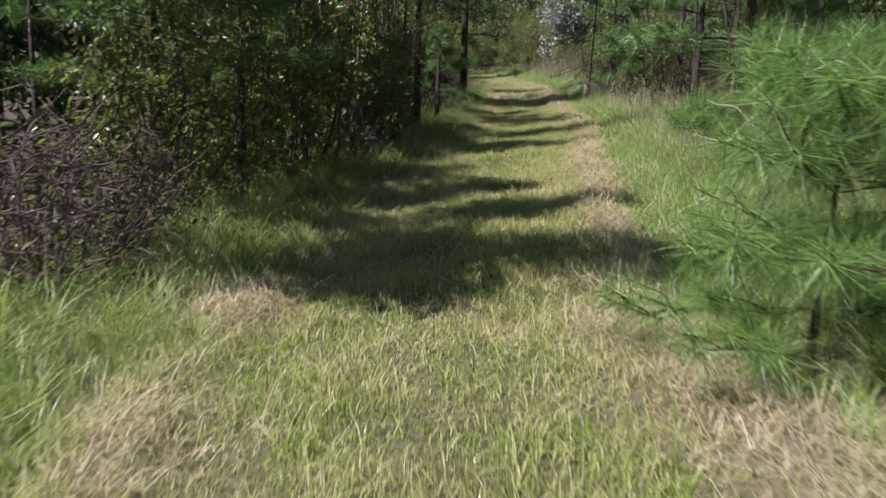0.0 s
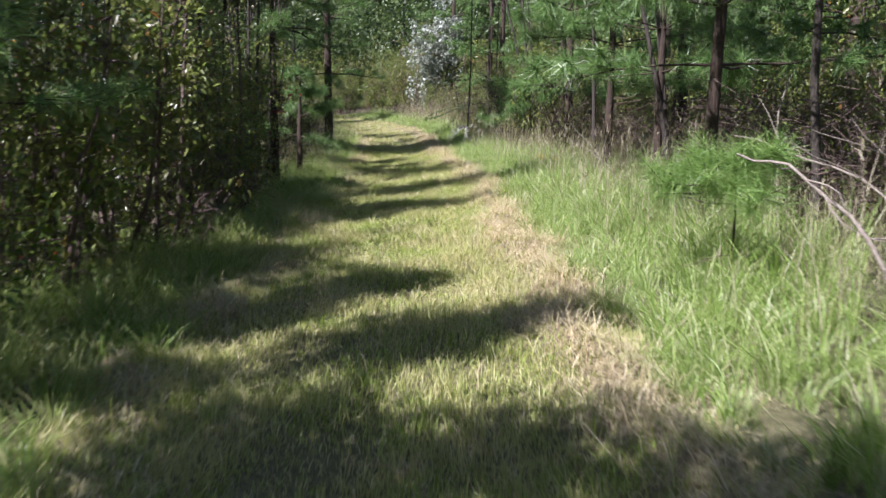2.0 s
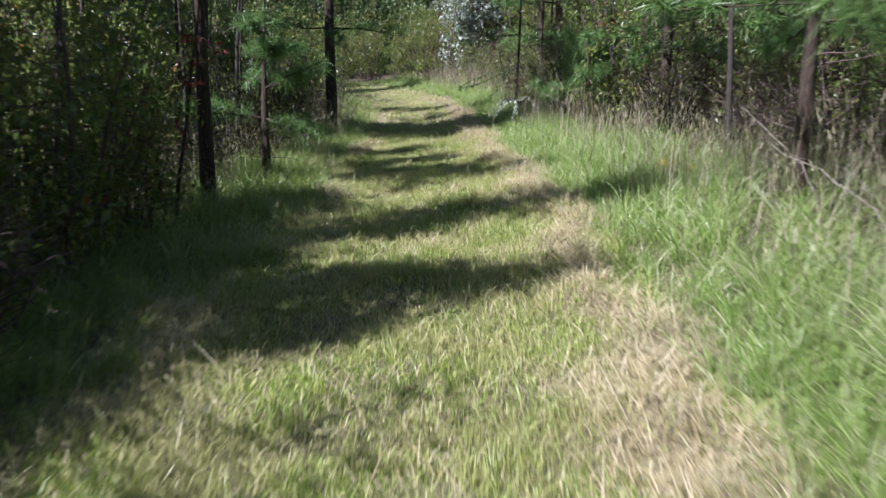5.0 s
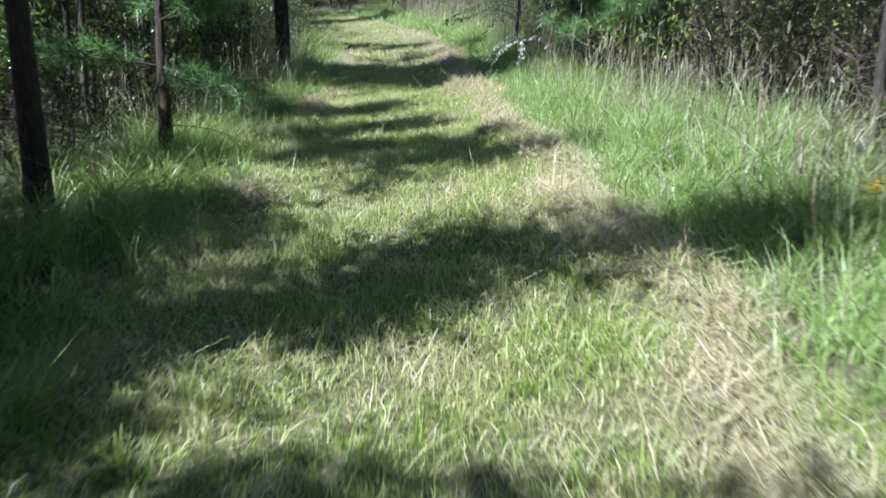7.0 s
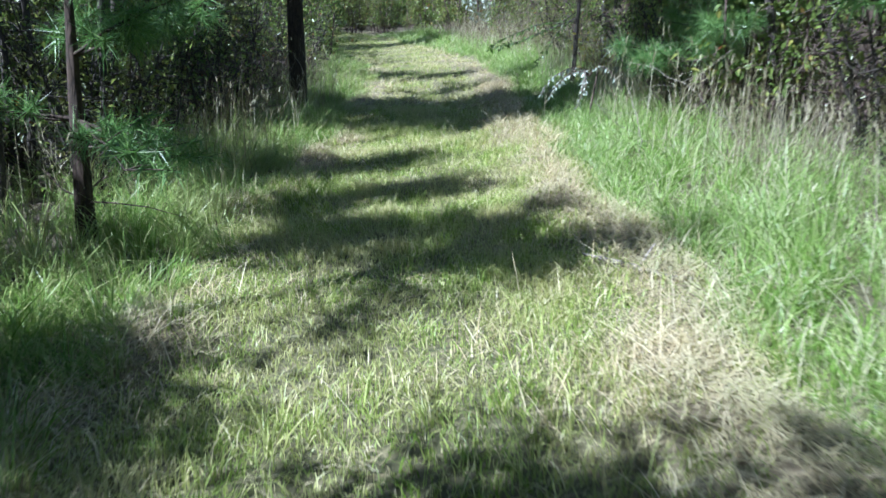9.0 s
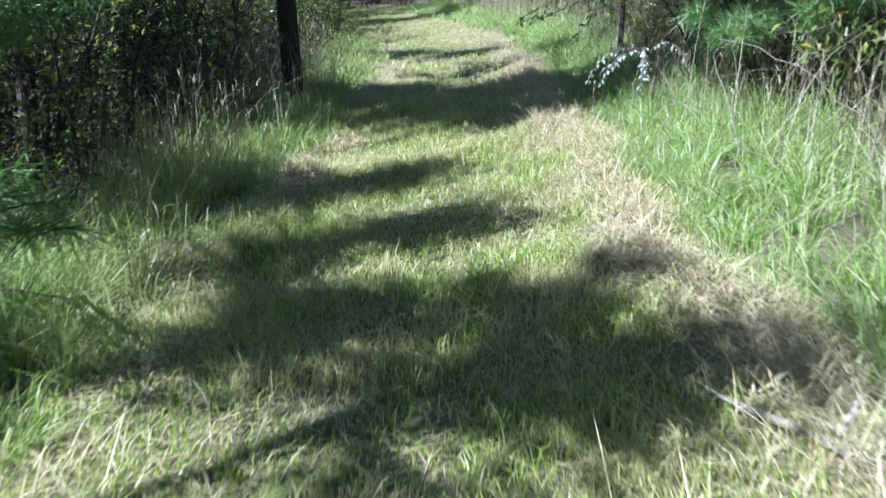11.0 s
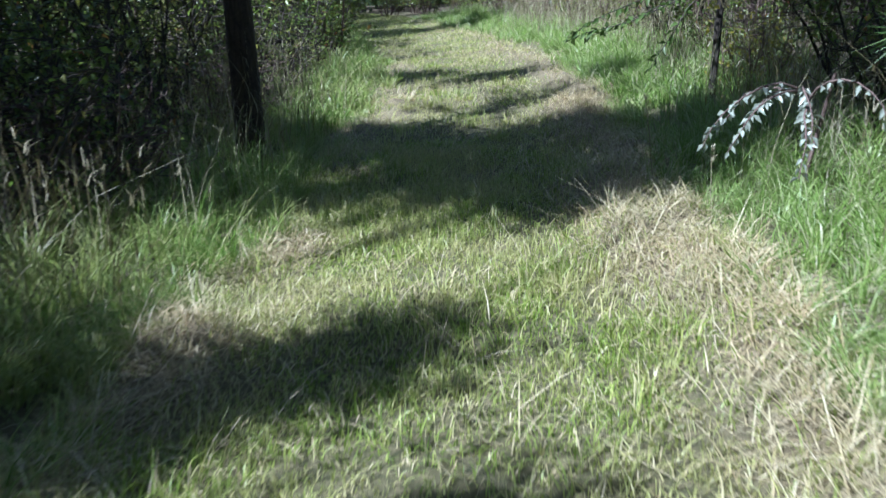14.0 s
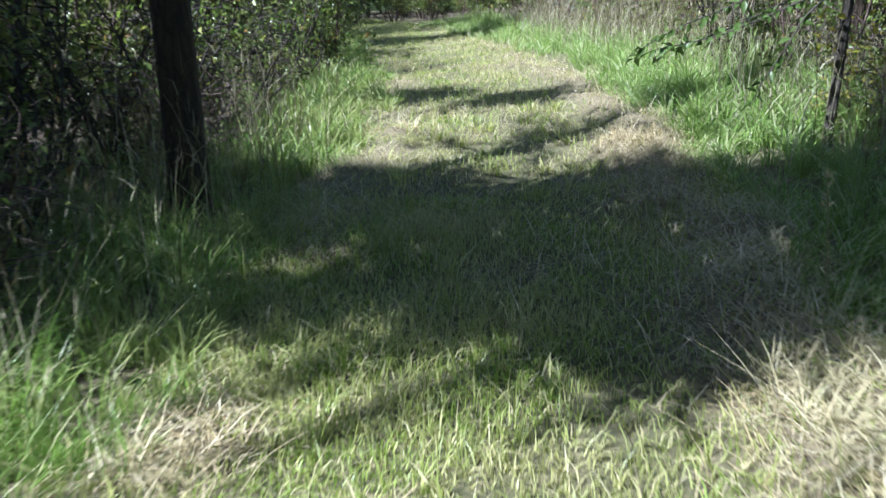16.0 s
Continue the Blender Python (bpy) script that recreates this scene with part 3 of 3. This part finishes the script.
def shade_tree(sx, sy, rx, ry, h):
    h = h if sx > 4.5 else max(h, (sx + 2.4) / (0.81 * COT))
    reach = h * COT
    for _ in range(2):
        cx, cy = sx + reach * SUN_AZ[0], sy + reach * SUN_AZ[1]
        tx, ty = (cx - 0.9, cy - 0.2) if cx < -2.2 else (float(right_edge(cy)) + 2.2, cy)
        reach = (h + float(land(tx, ty)) - float(land(sx, sy))) * COT
    n = int((720 + 1300 * rx * ry) * np.interp(sy, [24, 25, 27.5, 28.5, 44, 45], [1, 1.5, 1.5, 1, 1, 0.5]))
    ob = broadleaf("shading_tree", h * 1.05, 0.04, (cx - tx, cy - ty, h, rx * 0.85, ry * 0.85, 0.4), n, 0.12)
    put(ob, float(tx), float(ty))
    tagged(ob, "added slender dark-barked broad-leaved tree, its unseen crown placed to cast shade", "tree", "thicket trees")


for spot in SHADES:
    shade_tree(*spot)

# pines beside the path
PINES = [(-2.78, 8.07, 0.055, 3.2, 1.5, 1.1, 5), (-3.9, 8.6, 0.10, 4.2, 1.3, 1.3, 6), (-2.28, 17.7, 0.09, 5.0, 2.8, 1.3, 5), (-2.1, 19.95, 0.075, 2.1, 0.9, 1.0, 4), (-2.0, 26.9, 0.13, 7.5, 2.2, 1.6, 8), (2.45, 10.0, 0.065, 6.0, 1.5, 1.9, 10), (3.2, 13.7, 0.06, 6.0, 1.55, 1.7, 9), (2.97, 15.3, 0.065, 6.0, 1.5, 1.7, 9)]
for x, y, r, tall, bole, spread, whorls in PINES:
    ob = pine("pine_tree", tall, r, bole, whorls, spread, dead=6, count=90 if x > 0 else 45, width=0.007, split=True)
    put(ob, x, y, rng.uniform(0, 360))
    tagged(ob, "dark-trunked young pine with bare lower limbs", "pine tree", "pines by the path")

young = pine("pine_sapling", 1.25, 0.022, 0.25, 5, 0.66, count=70, width=0.0034, dead=0, length=0.23, mat=M_YOUNG, split=True)
put(young, 1.25, 3.45)
tagged(young, "waist-high bright green pine sapling with long needles", "pine sapling", "pine saplings")
low = pine("pine_sapling", 1.55, 0.028, 0.7, 4, 0.85, count=90, width=0.0045, dead=2, length=0.22, split=True)
put(low, 2.75, 23.4)
tagged(low, "green pine sapling with spreading long-needled boughs", "pine sapling", "pine saplings")
spray = pine("pine_sapling", 0.86, 0.016, 0.66, 2, 0.42, count=60, width=0.0035, dead=2, length=0.2, mat=M_YOUNG, split=True)
put(spray, 1.9, 8.1)
tagged(spray, "small pine sapling with a flat spray of bright needles", "pine sapling", "pine saplings")

# shrub kinds, each copied along the thicket
kinds = [
    tagged(shrub("shrub", 0.9, 2.2, 9, 2400, 0.075, M_LEAF, 0.2), "dense dark green leafy thicket shrub with brown stems", "shrub", "thicket shrubs"),
    tagged(shrub("shrub", 1.1, 2.9, 9, 2800, 0.08, M_LEAF, 0.2), "tall dark green leafy thicket shrub with brown stems", "shrub", "thicket shrubs"),
    tagged(shrub("shrub", 0.8, 1.5, 9, 1700, 0.06, M_LEAF, 0.15), "low dark green leafy shrub with brown stems", "shrub", "thicket shrubs"),
    tagged(shrub("brush", 0.8, 1.0, 12, 260, 0.05, M_LEAF, 0.2), "nearly bare brown brush with few leaves", "brush", "dead brush"),
    tagged(shrub("brush", 0.85, 2.0, 11, 850, 0.06, M_LEAF, 0.25, M_BARK), "tall twiggy dark brush with small green leaves", "brush", "tall brush"),
]
feet = [(-3.1, 6.8), (-2.9, 9.2), (-2.7, 10.6), (-2.8, 12.0), (-2.7, 13.5), (-2.6, 14.8), (-2.9, 16.2), (-4.3, 18.3), (-4.5, 20.6), (-3.9, 22.5), (-3.1, 24.4), (-3.0, 26.0), (-3.2, 28.4), (-3.0, 30.2), (-3.2, 32.6), (-3.4, 35)]
put(kinds[0], *feet[0])
put(kinds[1], -4.2, 9.9)
put(kinds[2], -3.0, 7.7)
put(kinds[3], -2.8, 5.3)
put(kinds[4], -3.4, 23.2)
for i, (x, y) in enumerate(feet[1:]):
    far = y > 21.5
    put_copy(kinds[4 if far else i % 3], x + (0.25 if far else 0), y, rng.uniform(0, 360), rng.uniform(0.9, 1.15))
    if far:
        put_copy(kinds[4], x - 0.6, y + 0.8, rng.uniform(0, 360), rng.uniform(1.0, 1.3))
    put_copy(kinds[(i + 1) % 2], x - 1.5 + rng.normal(0, 0.2), y + rng.normal(0, 0.4), rng.uniform(0, 360), rng.uniform(1.0, 1.3) if far else rng.uniform(0.65, 0.85))
    if i % 2 and far:
        put_copy(kinds[1], x - 3.2 + rng.normal(0, 0.3), y + rng.normal(0, 0.5), rng.uniform(0, 360), rng.uniform(1.3, 1.6))
for x, y in [(-2.7, 4.6), (-3.3, 5.0), (-3.6, 6.0), (-2.4, 11.3), (-2.3, 12.8), (-2.6, 25.2), (-2.4, 28.2)]:
    put_copy(kinds[3], x, y, rng.uniform(0, 360), rng.uniform(0.8, 1.2))
for x, y, k in [(-2.6, 13.0, 2), (-2.65, 14.3, 2), (-2.6, 15.6, 2), (-2.75, 16.7, 0), (-2.9, 19.2, 3), (-2.7, 21.6, 4), (-2.9, 22.8, 4)]:
    put_copy(kinds[k], x, y, rng.uniform(0, 360), rng.uniform(0.8, 1.0))
for x, y, k in [(3.7, 21.4, 4), (3.3, 23.0, 0), (2.75, 24.2, 4), (3.3, 25.2, 0), (2.9, 26.4, 4), (3.4, 28.0, 0), (2.6, 29.5, 2), (2.5, 32.0, 4), (2.1, 34.5, 2), (1.7, 36.5, 2)]:
    put_copy(kinds[k], x, y, rng.uniform(0, 360), rng.uniform(0.85, 1.1))
for x, y in [(0.2, 43.5), (-0.6, 46.0), (-1.4, 48.5), (-2.6, 50.0), (-4.0, 50.5), (-5.4, 51), (0.8, 47.5), (-0.4, 50.5), (1.6, 44.5), (-3.2, 53), (-6.6, 49.5), (-5.6, 46.8), (-4.9, 43.6), (-4.2, 40.6), (-3.6, 37.4), (-3.0, 34.2)]:
    put_copy(kinds[int(x * 3 + y) % 2], x, y, rng.uniform(0, 360), rng.uniform(0.9, 1.3))
for y in np.arange(6, 40, 1.5):
    x = right_edge(y) + rng.uniform(2.4, 3.4)
    put_copy(kinds[3], x, y, rng.uniform(0, 360), rng.uniform(0.9, 1.3))
    put_copy(kinds[2], x + 1.0, y + 0.7, rng.uniform(0, 360), rng.uniform(0.9, 1.3))
    put_copy(kinds[0], x + 2.4, y + 0.2, rng.uniform(0, 360), rng.uniform(0.9, 1.3))

# the deeper wood on both sides and at the end of the path
deep = pine("pine_tree", 9.0, 0.11, 1.6, 9, 2.0, count=28, width=0.018, dead=6)
put(deep, 5.4, 12.0)
tagged(deep, "tall dark pine standing in the deeper wood", "pine tree", "woodland pines")
for x, y in [(4.4, 16.5), (6.4, 15.0), (5.2, 19.5), (3.9, 22.5), (6.6, 22), (4.6, 26.5), (3.4, 31), (5.8, 30), (3.6, 36), (5.5, 38), (2.6, 42), (4.5, 8.0), (6.8, 9.5), (8, 12.5), (8.2, 18), (8.5, 25)]:
    put_copy(deep, x, y, rng.uniform(0, 360), rng.uniform(0.85, 1.15))
wood = broadleaf("woodland_tree", 7.0, 0.13, (0, 0, 3.6, 2.0, 2.0, 3.2), 2600, 0.24, M_DARKLEAF, 0.3)
put(wood, -6.5, 12)
tagged(wood, "leafy dark green woodland tree", "tree", "woodland trees")
spots = [(-10.5, 4), (-10, 9), (-10.4, 14), (-10, 19), (-10.5, 24), (-10, 29), (-9, 34), (-8.5, 39), (-8, 44), (-9, 49), (-8, 54), (-6.5, 60), (-3.5, 66), (0.5, 62), (3.6, 57), (4.6, 52), (4.2, 47), (6.5, 49), (7, 42), (8.5, 36), (9, 31), (9.5, 22), (10, 15), (9, 8), (8, 3), (6.5, -2), (3, -5), (-0.5, -7), (-4, -6), (-9, -1), (-13, 10), (-13, 18), (-13, 26), (-13, 34), (-12, 42), (12, 27), (12, 38), (10, 45), (-12, 60), (-9, 68), (-5, 72), (0, 70), (5, 66), (8, 58)]
for x, y in spots:
    put_copy(wood, x, y, rng.uniform(0, 360), rng.uniform(0.9, 1.3))
for x, y in [(-7, 75), (-2, 76), (3, 74), (7, 72), (-12, 70), (11, 66), (-1, 82), (4, 82), (-6, 83)]:
    put_copy(wood, x, y, rng.uniform(0, 360), rng.uniform(1.7, 2.1))
for x, y in [(1.9, 41), (2.8, 44.5), (1.8, 48), (1.6, 52), (0.8, 56), (0.5, 60), (-1.5, 64), (-3.4, 62), (-4.5, 57), (-6.2, 42), (-7.4, 45), (3.5, 40), (4.2, 43), (3.6, 49), (3.2, 54), (2.4, 59), (1.0, 65), (-4.6, 69), (-1.6, 69.5), (-5.6, 66), (5.6, 41), (5.5, 36), (5.0, 33), (4.6, 29), (-1, 68), (2, 66), (-8, 48), (-8.5, 53), (-7, 56)]:
    put_copy(kinds[(int(x * 7 + y)) % 2], x, y, rng.uniform(0, 360), rng.uniform(1.1, 1.6))

# the wood far off that closes the view
def far_woods():
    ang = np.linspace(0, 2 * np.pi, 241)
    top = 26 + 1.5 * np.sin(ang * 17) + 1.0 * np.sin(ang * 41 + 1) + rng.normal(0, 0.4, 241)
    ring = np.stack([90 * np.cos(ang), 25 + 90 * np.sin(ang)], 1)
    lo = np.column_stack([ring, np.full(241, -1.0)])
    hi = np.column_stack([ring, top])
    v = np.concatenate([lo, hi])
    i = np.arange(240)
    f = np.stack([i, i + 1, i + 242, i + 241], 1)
    m = bpy.data.materials.new("far_woods")
    m.use_nodes = True
    nt = m.node_tree
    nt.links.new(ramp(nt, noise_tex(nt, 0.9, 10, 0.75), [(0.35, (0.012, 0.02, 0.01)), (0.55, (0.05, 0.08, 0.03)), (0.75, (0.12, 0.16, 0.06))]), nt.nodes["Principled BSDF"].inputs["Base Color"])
    nt.nodes["Principled BSDF"].inputs["Roughness"].default_value = 1.0
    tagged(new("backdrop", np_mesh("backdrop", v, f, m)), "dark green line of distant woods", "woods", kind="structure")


far_woods()

# ---------------------------------------------------------------- single plants seen close by
def leafy_branch(parent, start, way, length, n, size, mat, wood=M_BARK, sag=0.02, drop=0.3, wobble=0.14):
    """A bare branch whose leaves are separate pieces, set alternately along it."""
    line = bend(start, way, length, 7, wobble, sag)
    bough = part("branch", tube(line, np.linspace(0.009, 0.002, 8), 5), wood, parent, smooth=True)
    one = leaves(np.zeros((1, 3)), np.array([[0, 1.0, 0]]), np.array([[0, 0, 1.0]]), [1.0], [0.45])
    me = np_mesh("leaf", one[0], one[1], mat)
    for k in range(n):
        u = 0.15 + 0.85 * (k + rng.uniform(0, 0.6)) / n
        at = Vector([float(np.interp(u * 7, range(8), line[:, i])) for i in range(3)])
        d = Vector(line[min(7, int(u * 7) + 1 if u < 0.98 else 7)] - line[min(6, int(u * 7))]).normalized()
        side = d.cross(Vector((0, 0, 1))).normalized() * (1 if k % 2 else -1)
        aim = (d * 0.6 + side + Vector(rng.normal(0, 0.55, 3)) + Vector((0, 0, -drop))).normalized()
        lf = new("leaf", me)
        lf.parent = bough
        s = size * rng.uniform(0.7, 1.25)
        lf.matrix_basis = Matrix.Translation(at) @ aim.to_track_quat("Y", "Z").to_matrix().to_4x4() @ pose(0, 0, 0, 0, rng.uniform(-80, 80), 0) @ Matrix.Diagonal((s, s, s, 1))


# thin tree on the right-hand verge with an overhanging leafy branch
thin = new("sapling")
line = bend((0, 0, -0.05), (0.01, 0, 1), 4.2, 9, 0.012)
part("trunk", tube(line, np.linspace(0.035, 0.015, 10), 8), M_BARK, thin, smooth=True)
for z, ax, ay, L, n in [(1.05, -1.1, -0.45, 1.5, 44), (1.0, -1.1, -0.1, 1.4, 36), (1.15, -1.1, 0.2, 1.3, 34), (1.05, -1.0, -0.8, 1.1, 28), (1.5, 0.9, -0.4, 1.1, 22), (1.8, -0.9, -0.9, 1.3, 26), (1.95, 0.6, -0.8, 1.2, 24), (2.2, -0.5, -0.9, 1.2, 20), (1.75, -1.0, -0.1, 1.5, 30)]:
    leafy_branch(thin, [float(np.interp(z, line[:, 2], line[:, i])) for i in range(3)], (ax, ay, -0.12), L, n, 0.085, M_OAK, M_BARK, 0.03)
put(thin, 1.99, 27.5)
tagged(thin, "thin dark sapling with small glossy leaves on drooping branches", "sapling")
second = copy_thing(thin, pose(3.3, 31.5, float(land(3.3, 31.5)), 0, 0, 140))

# low yellowing shrub at the foot of the thin tree
M_YELLOW = leafy("yellowing_leaf", [(0.0, (0.16, 0.19, 0.04)), (0.5, (0.30, 0.28, 0.05)), (1.0, (0.44, 0.36, 0.07))], 0.4, 0.45)
yellowing = tagged(shrub("shrub", 0.5, 0.85, 7, 620, 0.055, M_YELLOW, 0.1), "low shrub with yellowing leaves beside the thin sapling", "shrub")
put(yellowing, 2.35, 27.8)

# pale-leaved shrub reaching over the verge
pale = new("pale_leaved_shrub")
for ax, ay, L, n in [(-0.9, -0.2, 0.7, 24), (-0.7, -0.7, 0.75, 26), (-0.8, 0.3, 0.6, 20), (-0.2, -0.9, 0.7, 22), (0.5, -0.6, 0.6, 18), (-0.5, -0.3, 0.45, 16), (-1.0, -0.5, 0.6, 20)]:
    leafy_branch(pale, (0, 0, 0.55), (ax, ay, 0.75), L, n, 0.058, M_SILVER, M_TWIG, 0.28, 0.8)
part("stem", tube(bend((0, 0, -0.05), (0, 0, 1), 0.75, 5, 0.06), np.linspace(0.014, 0.008, 6), 6), M_TWIG, pale)
put(pale, 1.75, 24.4)
tagged(pale, "low shrub with pale silvery leaves at the verge", "shrub")

far_pale = shrub("pale_leaved_tree", 1.5, 4.4, 8, 5200, 0.15, M_SILVER, 0.45)
put(far_pale, 1.3, 40.5)
tagged(far_pale, "tall shrub with silvery white shining leaves", "shrub")

# sapling with red autumn leaves in the thicket
red = new("red_leaved_sapling")
part("trunk", tube(bend((0, 0, -0.05), (0.1, 0, 1), 2.6, 7, 0.03), np.linspace(0.022, 0.008, 8), 7), M_BARK, red, smooth=True)
for z, ax, ay, L, n in [(1.2, 0.9, -0.5, 0.6, 9), (1.35, 0.8, 0.2, 0.5, 8), (1.45, 0.6, -0.8, 0.6, 10), (1.55, 0.9, -0.3, 0.5, 9), (1.75, -0.4, -0.8, 0.7, 10)]:
    leafy_branch(red, (0.1 * z, 0, z), (ax, ay, 0.35), L, n, 0.075, M_RED, M_BARK, 0.05, 0.6, 0.35)
put(red, -2.3, 16.5)
tagged(red, "slim sapling with dark red autumn leaves", "sapling")


def dead_bough(points, r):
    p = np.array(points, float)
    t = np.linspace(0, 1, 12)
    k = np.linspace(0, 1, len(p))
    line = np.stack([np.interp(t, k, p[:, i]) for i in range(3)], 1)
    line[1:-1] = (line[:-2] + 2 * line[1:-1] + line[2:]) / 4 + rng.normal(0, 0.012, (10, 3))
    ob = new("dead_bough")
    base = Vector((*p[-1][:2], float(land(p[-1][0], p[-1][1]))))
    ob.location = base
    part("bough", tube(line - np.array(base), np.linspace(r * 0.35, r, 12), 6), M_DEAD, ob, smooth=True)
    for k in (2, 4, 5, 7, 8):
        w = rng.normal(0, 1, 3) + np.array([0, 0, 0.4])
        part("twig", tube(bend(line[k] - np.array(base), w, rng.uniform(0.25, 0.6), 5, 0.2), np.linspace(r * 0.35, 0.0015, 6), 4), M_DEAD, ob)
    return tagged(ob, "bare grey dead bough arching out of the tall grass", "dead branch", "dead boughs")


for pts, r in [
    ([(1.5, 7.2, 1.08), (1.75, 7.0, 1.0), (2.0, 6.7, 0.7), (2.15, 6.5, 0.1)], 0.016),
    ([(1.9, 8.2, 1.15), (2.5, 7.6, 0.9), (2.9, 7.2, 0.15)], 0.012),
    ([(2.2, 7.8, 1.2), (2.9, 7.9, 1.0), (3.1, 7.6, 0.2)], 0.010),
    ([(1.75, 22.3, 1.05), (2.1, 22.0, 0.95), (2.5, 21.7, 0.6), (2.7, 21.6, 0.2)], 0.005),
    ([(1.7, 22.2, 0.95), (1.8, 22.0, 0.6), (1.85, 21.9, 0.15)], 0.005),
    ([(2.0, 13.6, 0.95), (2.4, 13.2, 0.7), (2.7, 13.0, 0.2)], 0.007),
    ([(2.3, 14.8, 1.1), (2.6, 14.4, 0.7), (2.75, 14.2, 0.25)], 0.007),
    ([(3.4, 10.5, 1.7), (3.0, 10.0, 1.3), (2.9, 9.5, 0.2)], 0.012),
]:
    dead_bough(pts, r)

# crooked dead stick lying in the hay
stick = new("fallen_stick")
part("stick", tube(np.array([(-0.22, 0.42, 0.03), (-0.1, 0.22, 0.05), (0.0, 0.06, 0.06), (0.12, -0.04, 0.05), (0.26, -0.06, 0.04)]), [0.008, 0.014, 0.017, 0.015, 0.009], 7), M_DEAD, stick, smooth=True)
part("stub", tube(bend((0.0, 0.06, 0.06), (0.5, 0.4, 0.5), 0.16, 3, 0.1), [0.008, 0.007, 0.006, 0.004], 5), M_DEAD, stick, smooth=True)
put(stick, 1.14, 18.68, 0, -0.05)
tagged(stick, "crooked grey dead stick lying on the hay", "fallen stick")

# lone seeding stems that stand up out of the mown edge
for x, y, tall in [(1.05, 24.7, 0.62), (1.25, 24.2, 0.4), (-1.5, 24.3, 0.55), (1.6, 17.2, 0.5), (-1.35, 20.6, 0.5)]:
    stem = new("grass_stem")
    line = bend((0, 0, -0.02), (rng.normal(0, 0.12), rng.normal(0, 0.12), 1), tall, 6, 0.06)
    part("stalk", tube(line, np.linspace(0.003, 0.0015, 7), 4), M_STALK, stem)
    k = np.full((14, 3), 1.0) * line[-1] - (line[-1] - line[-3]) * rng.uniform(0, 0.7, 14)[:, None]
    part("seed_head", leaves(k, rng.normal(0, 0.5, (14, 3)) + np.array([0, 0, 1.0]), rng.normal(0, 1, (14, 3)), np.full(14, 0.035), np.full(14, 0.008)), M_STALK, stem)
    put(stem, x, y)
    tagged(stem, "lone dry grass stem with a seed head", "grass stem", "lone grass stems")

# yellow flowers in the verge
flower = new("yellow_flower")
part("stem", tube(bend((0, 0, -0.03), (0, 0, 1), 0.42, 4, 0.05), np.linspace(0.004, 0.002, 5), 4), M_TALL, flower)
a = np.linspace(0, 2 * np.pi, 40, endpoint=False)
c = np.column_stack([rng.normal(0, 0.02, 40), rng.normal(0, 0.02, 40), 0.40 + rng.normal(0, 0.018, 40)])
part("blossom", leaves(c, np.column_stack([np.cos(a), np.sin(a), 0.5 + 0 * a]), np.tile([0, 0, 1.0], (40, 1)), np.full(40, 0.02), np.full(40, 0.014)), M_FLOWER, flower, "cluster of small yellow petals")
put(flower, 2.1, 15.95)
tagged(flower, "yellow wild flower among the tall grass", "flower", "yellow flowers")
for x, y in [(2.2, 16.05), (2.03, 15.85), (2.3, 15.9)]:
    put_copy(flower, x, y, 60 * x, 0.95)

# more added slim trees, crowns out of view, to shade the left-hand verge
for spot in [(-2.4, 25.4, 0.8, 0.8, 6.0), (-2.0, 19.6, 0.6, 0.6, 5.6), (-1.2, 17.5, 0.6, 0.35, 5.4)]:
    shade_tree(*spot)
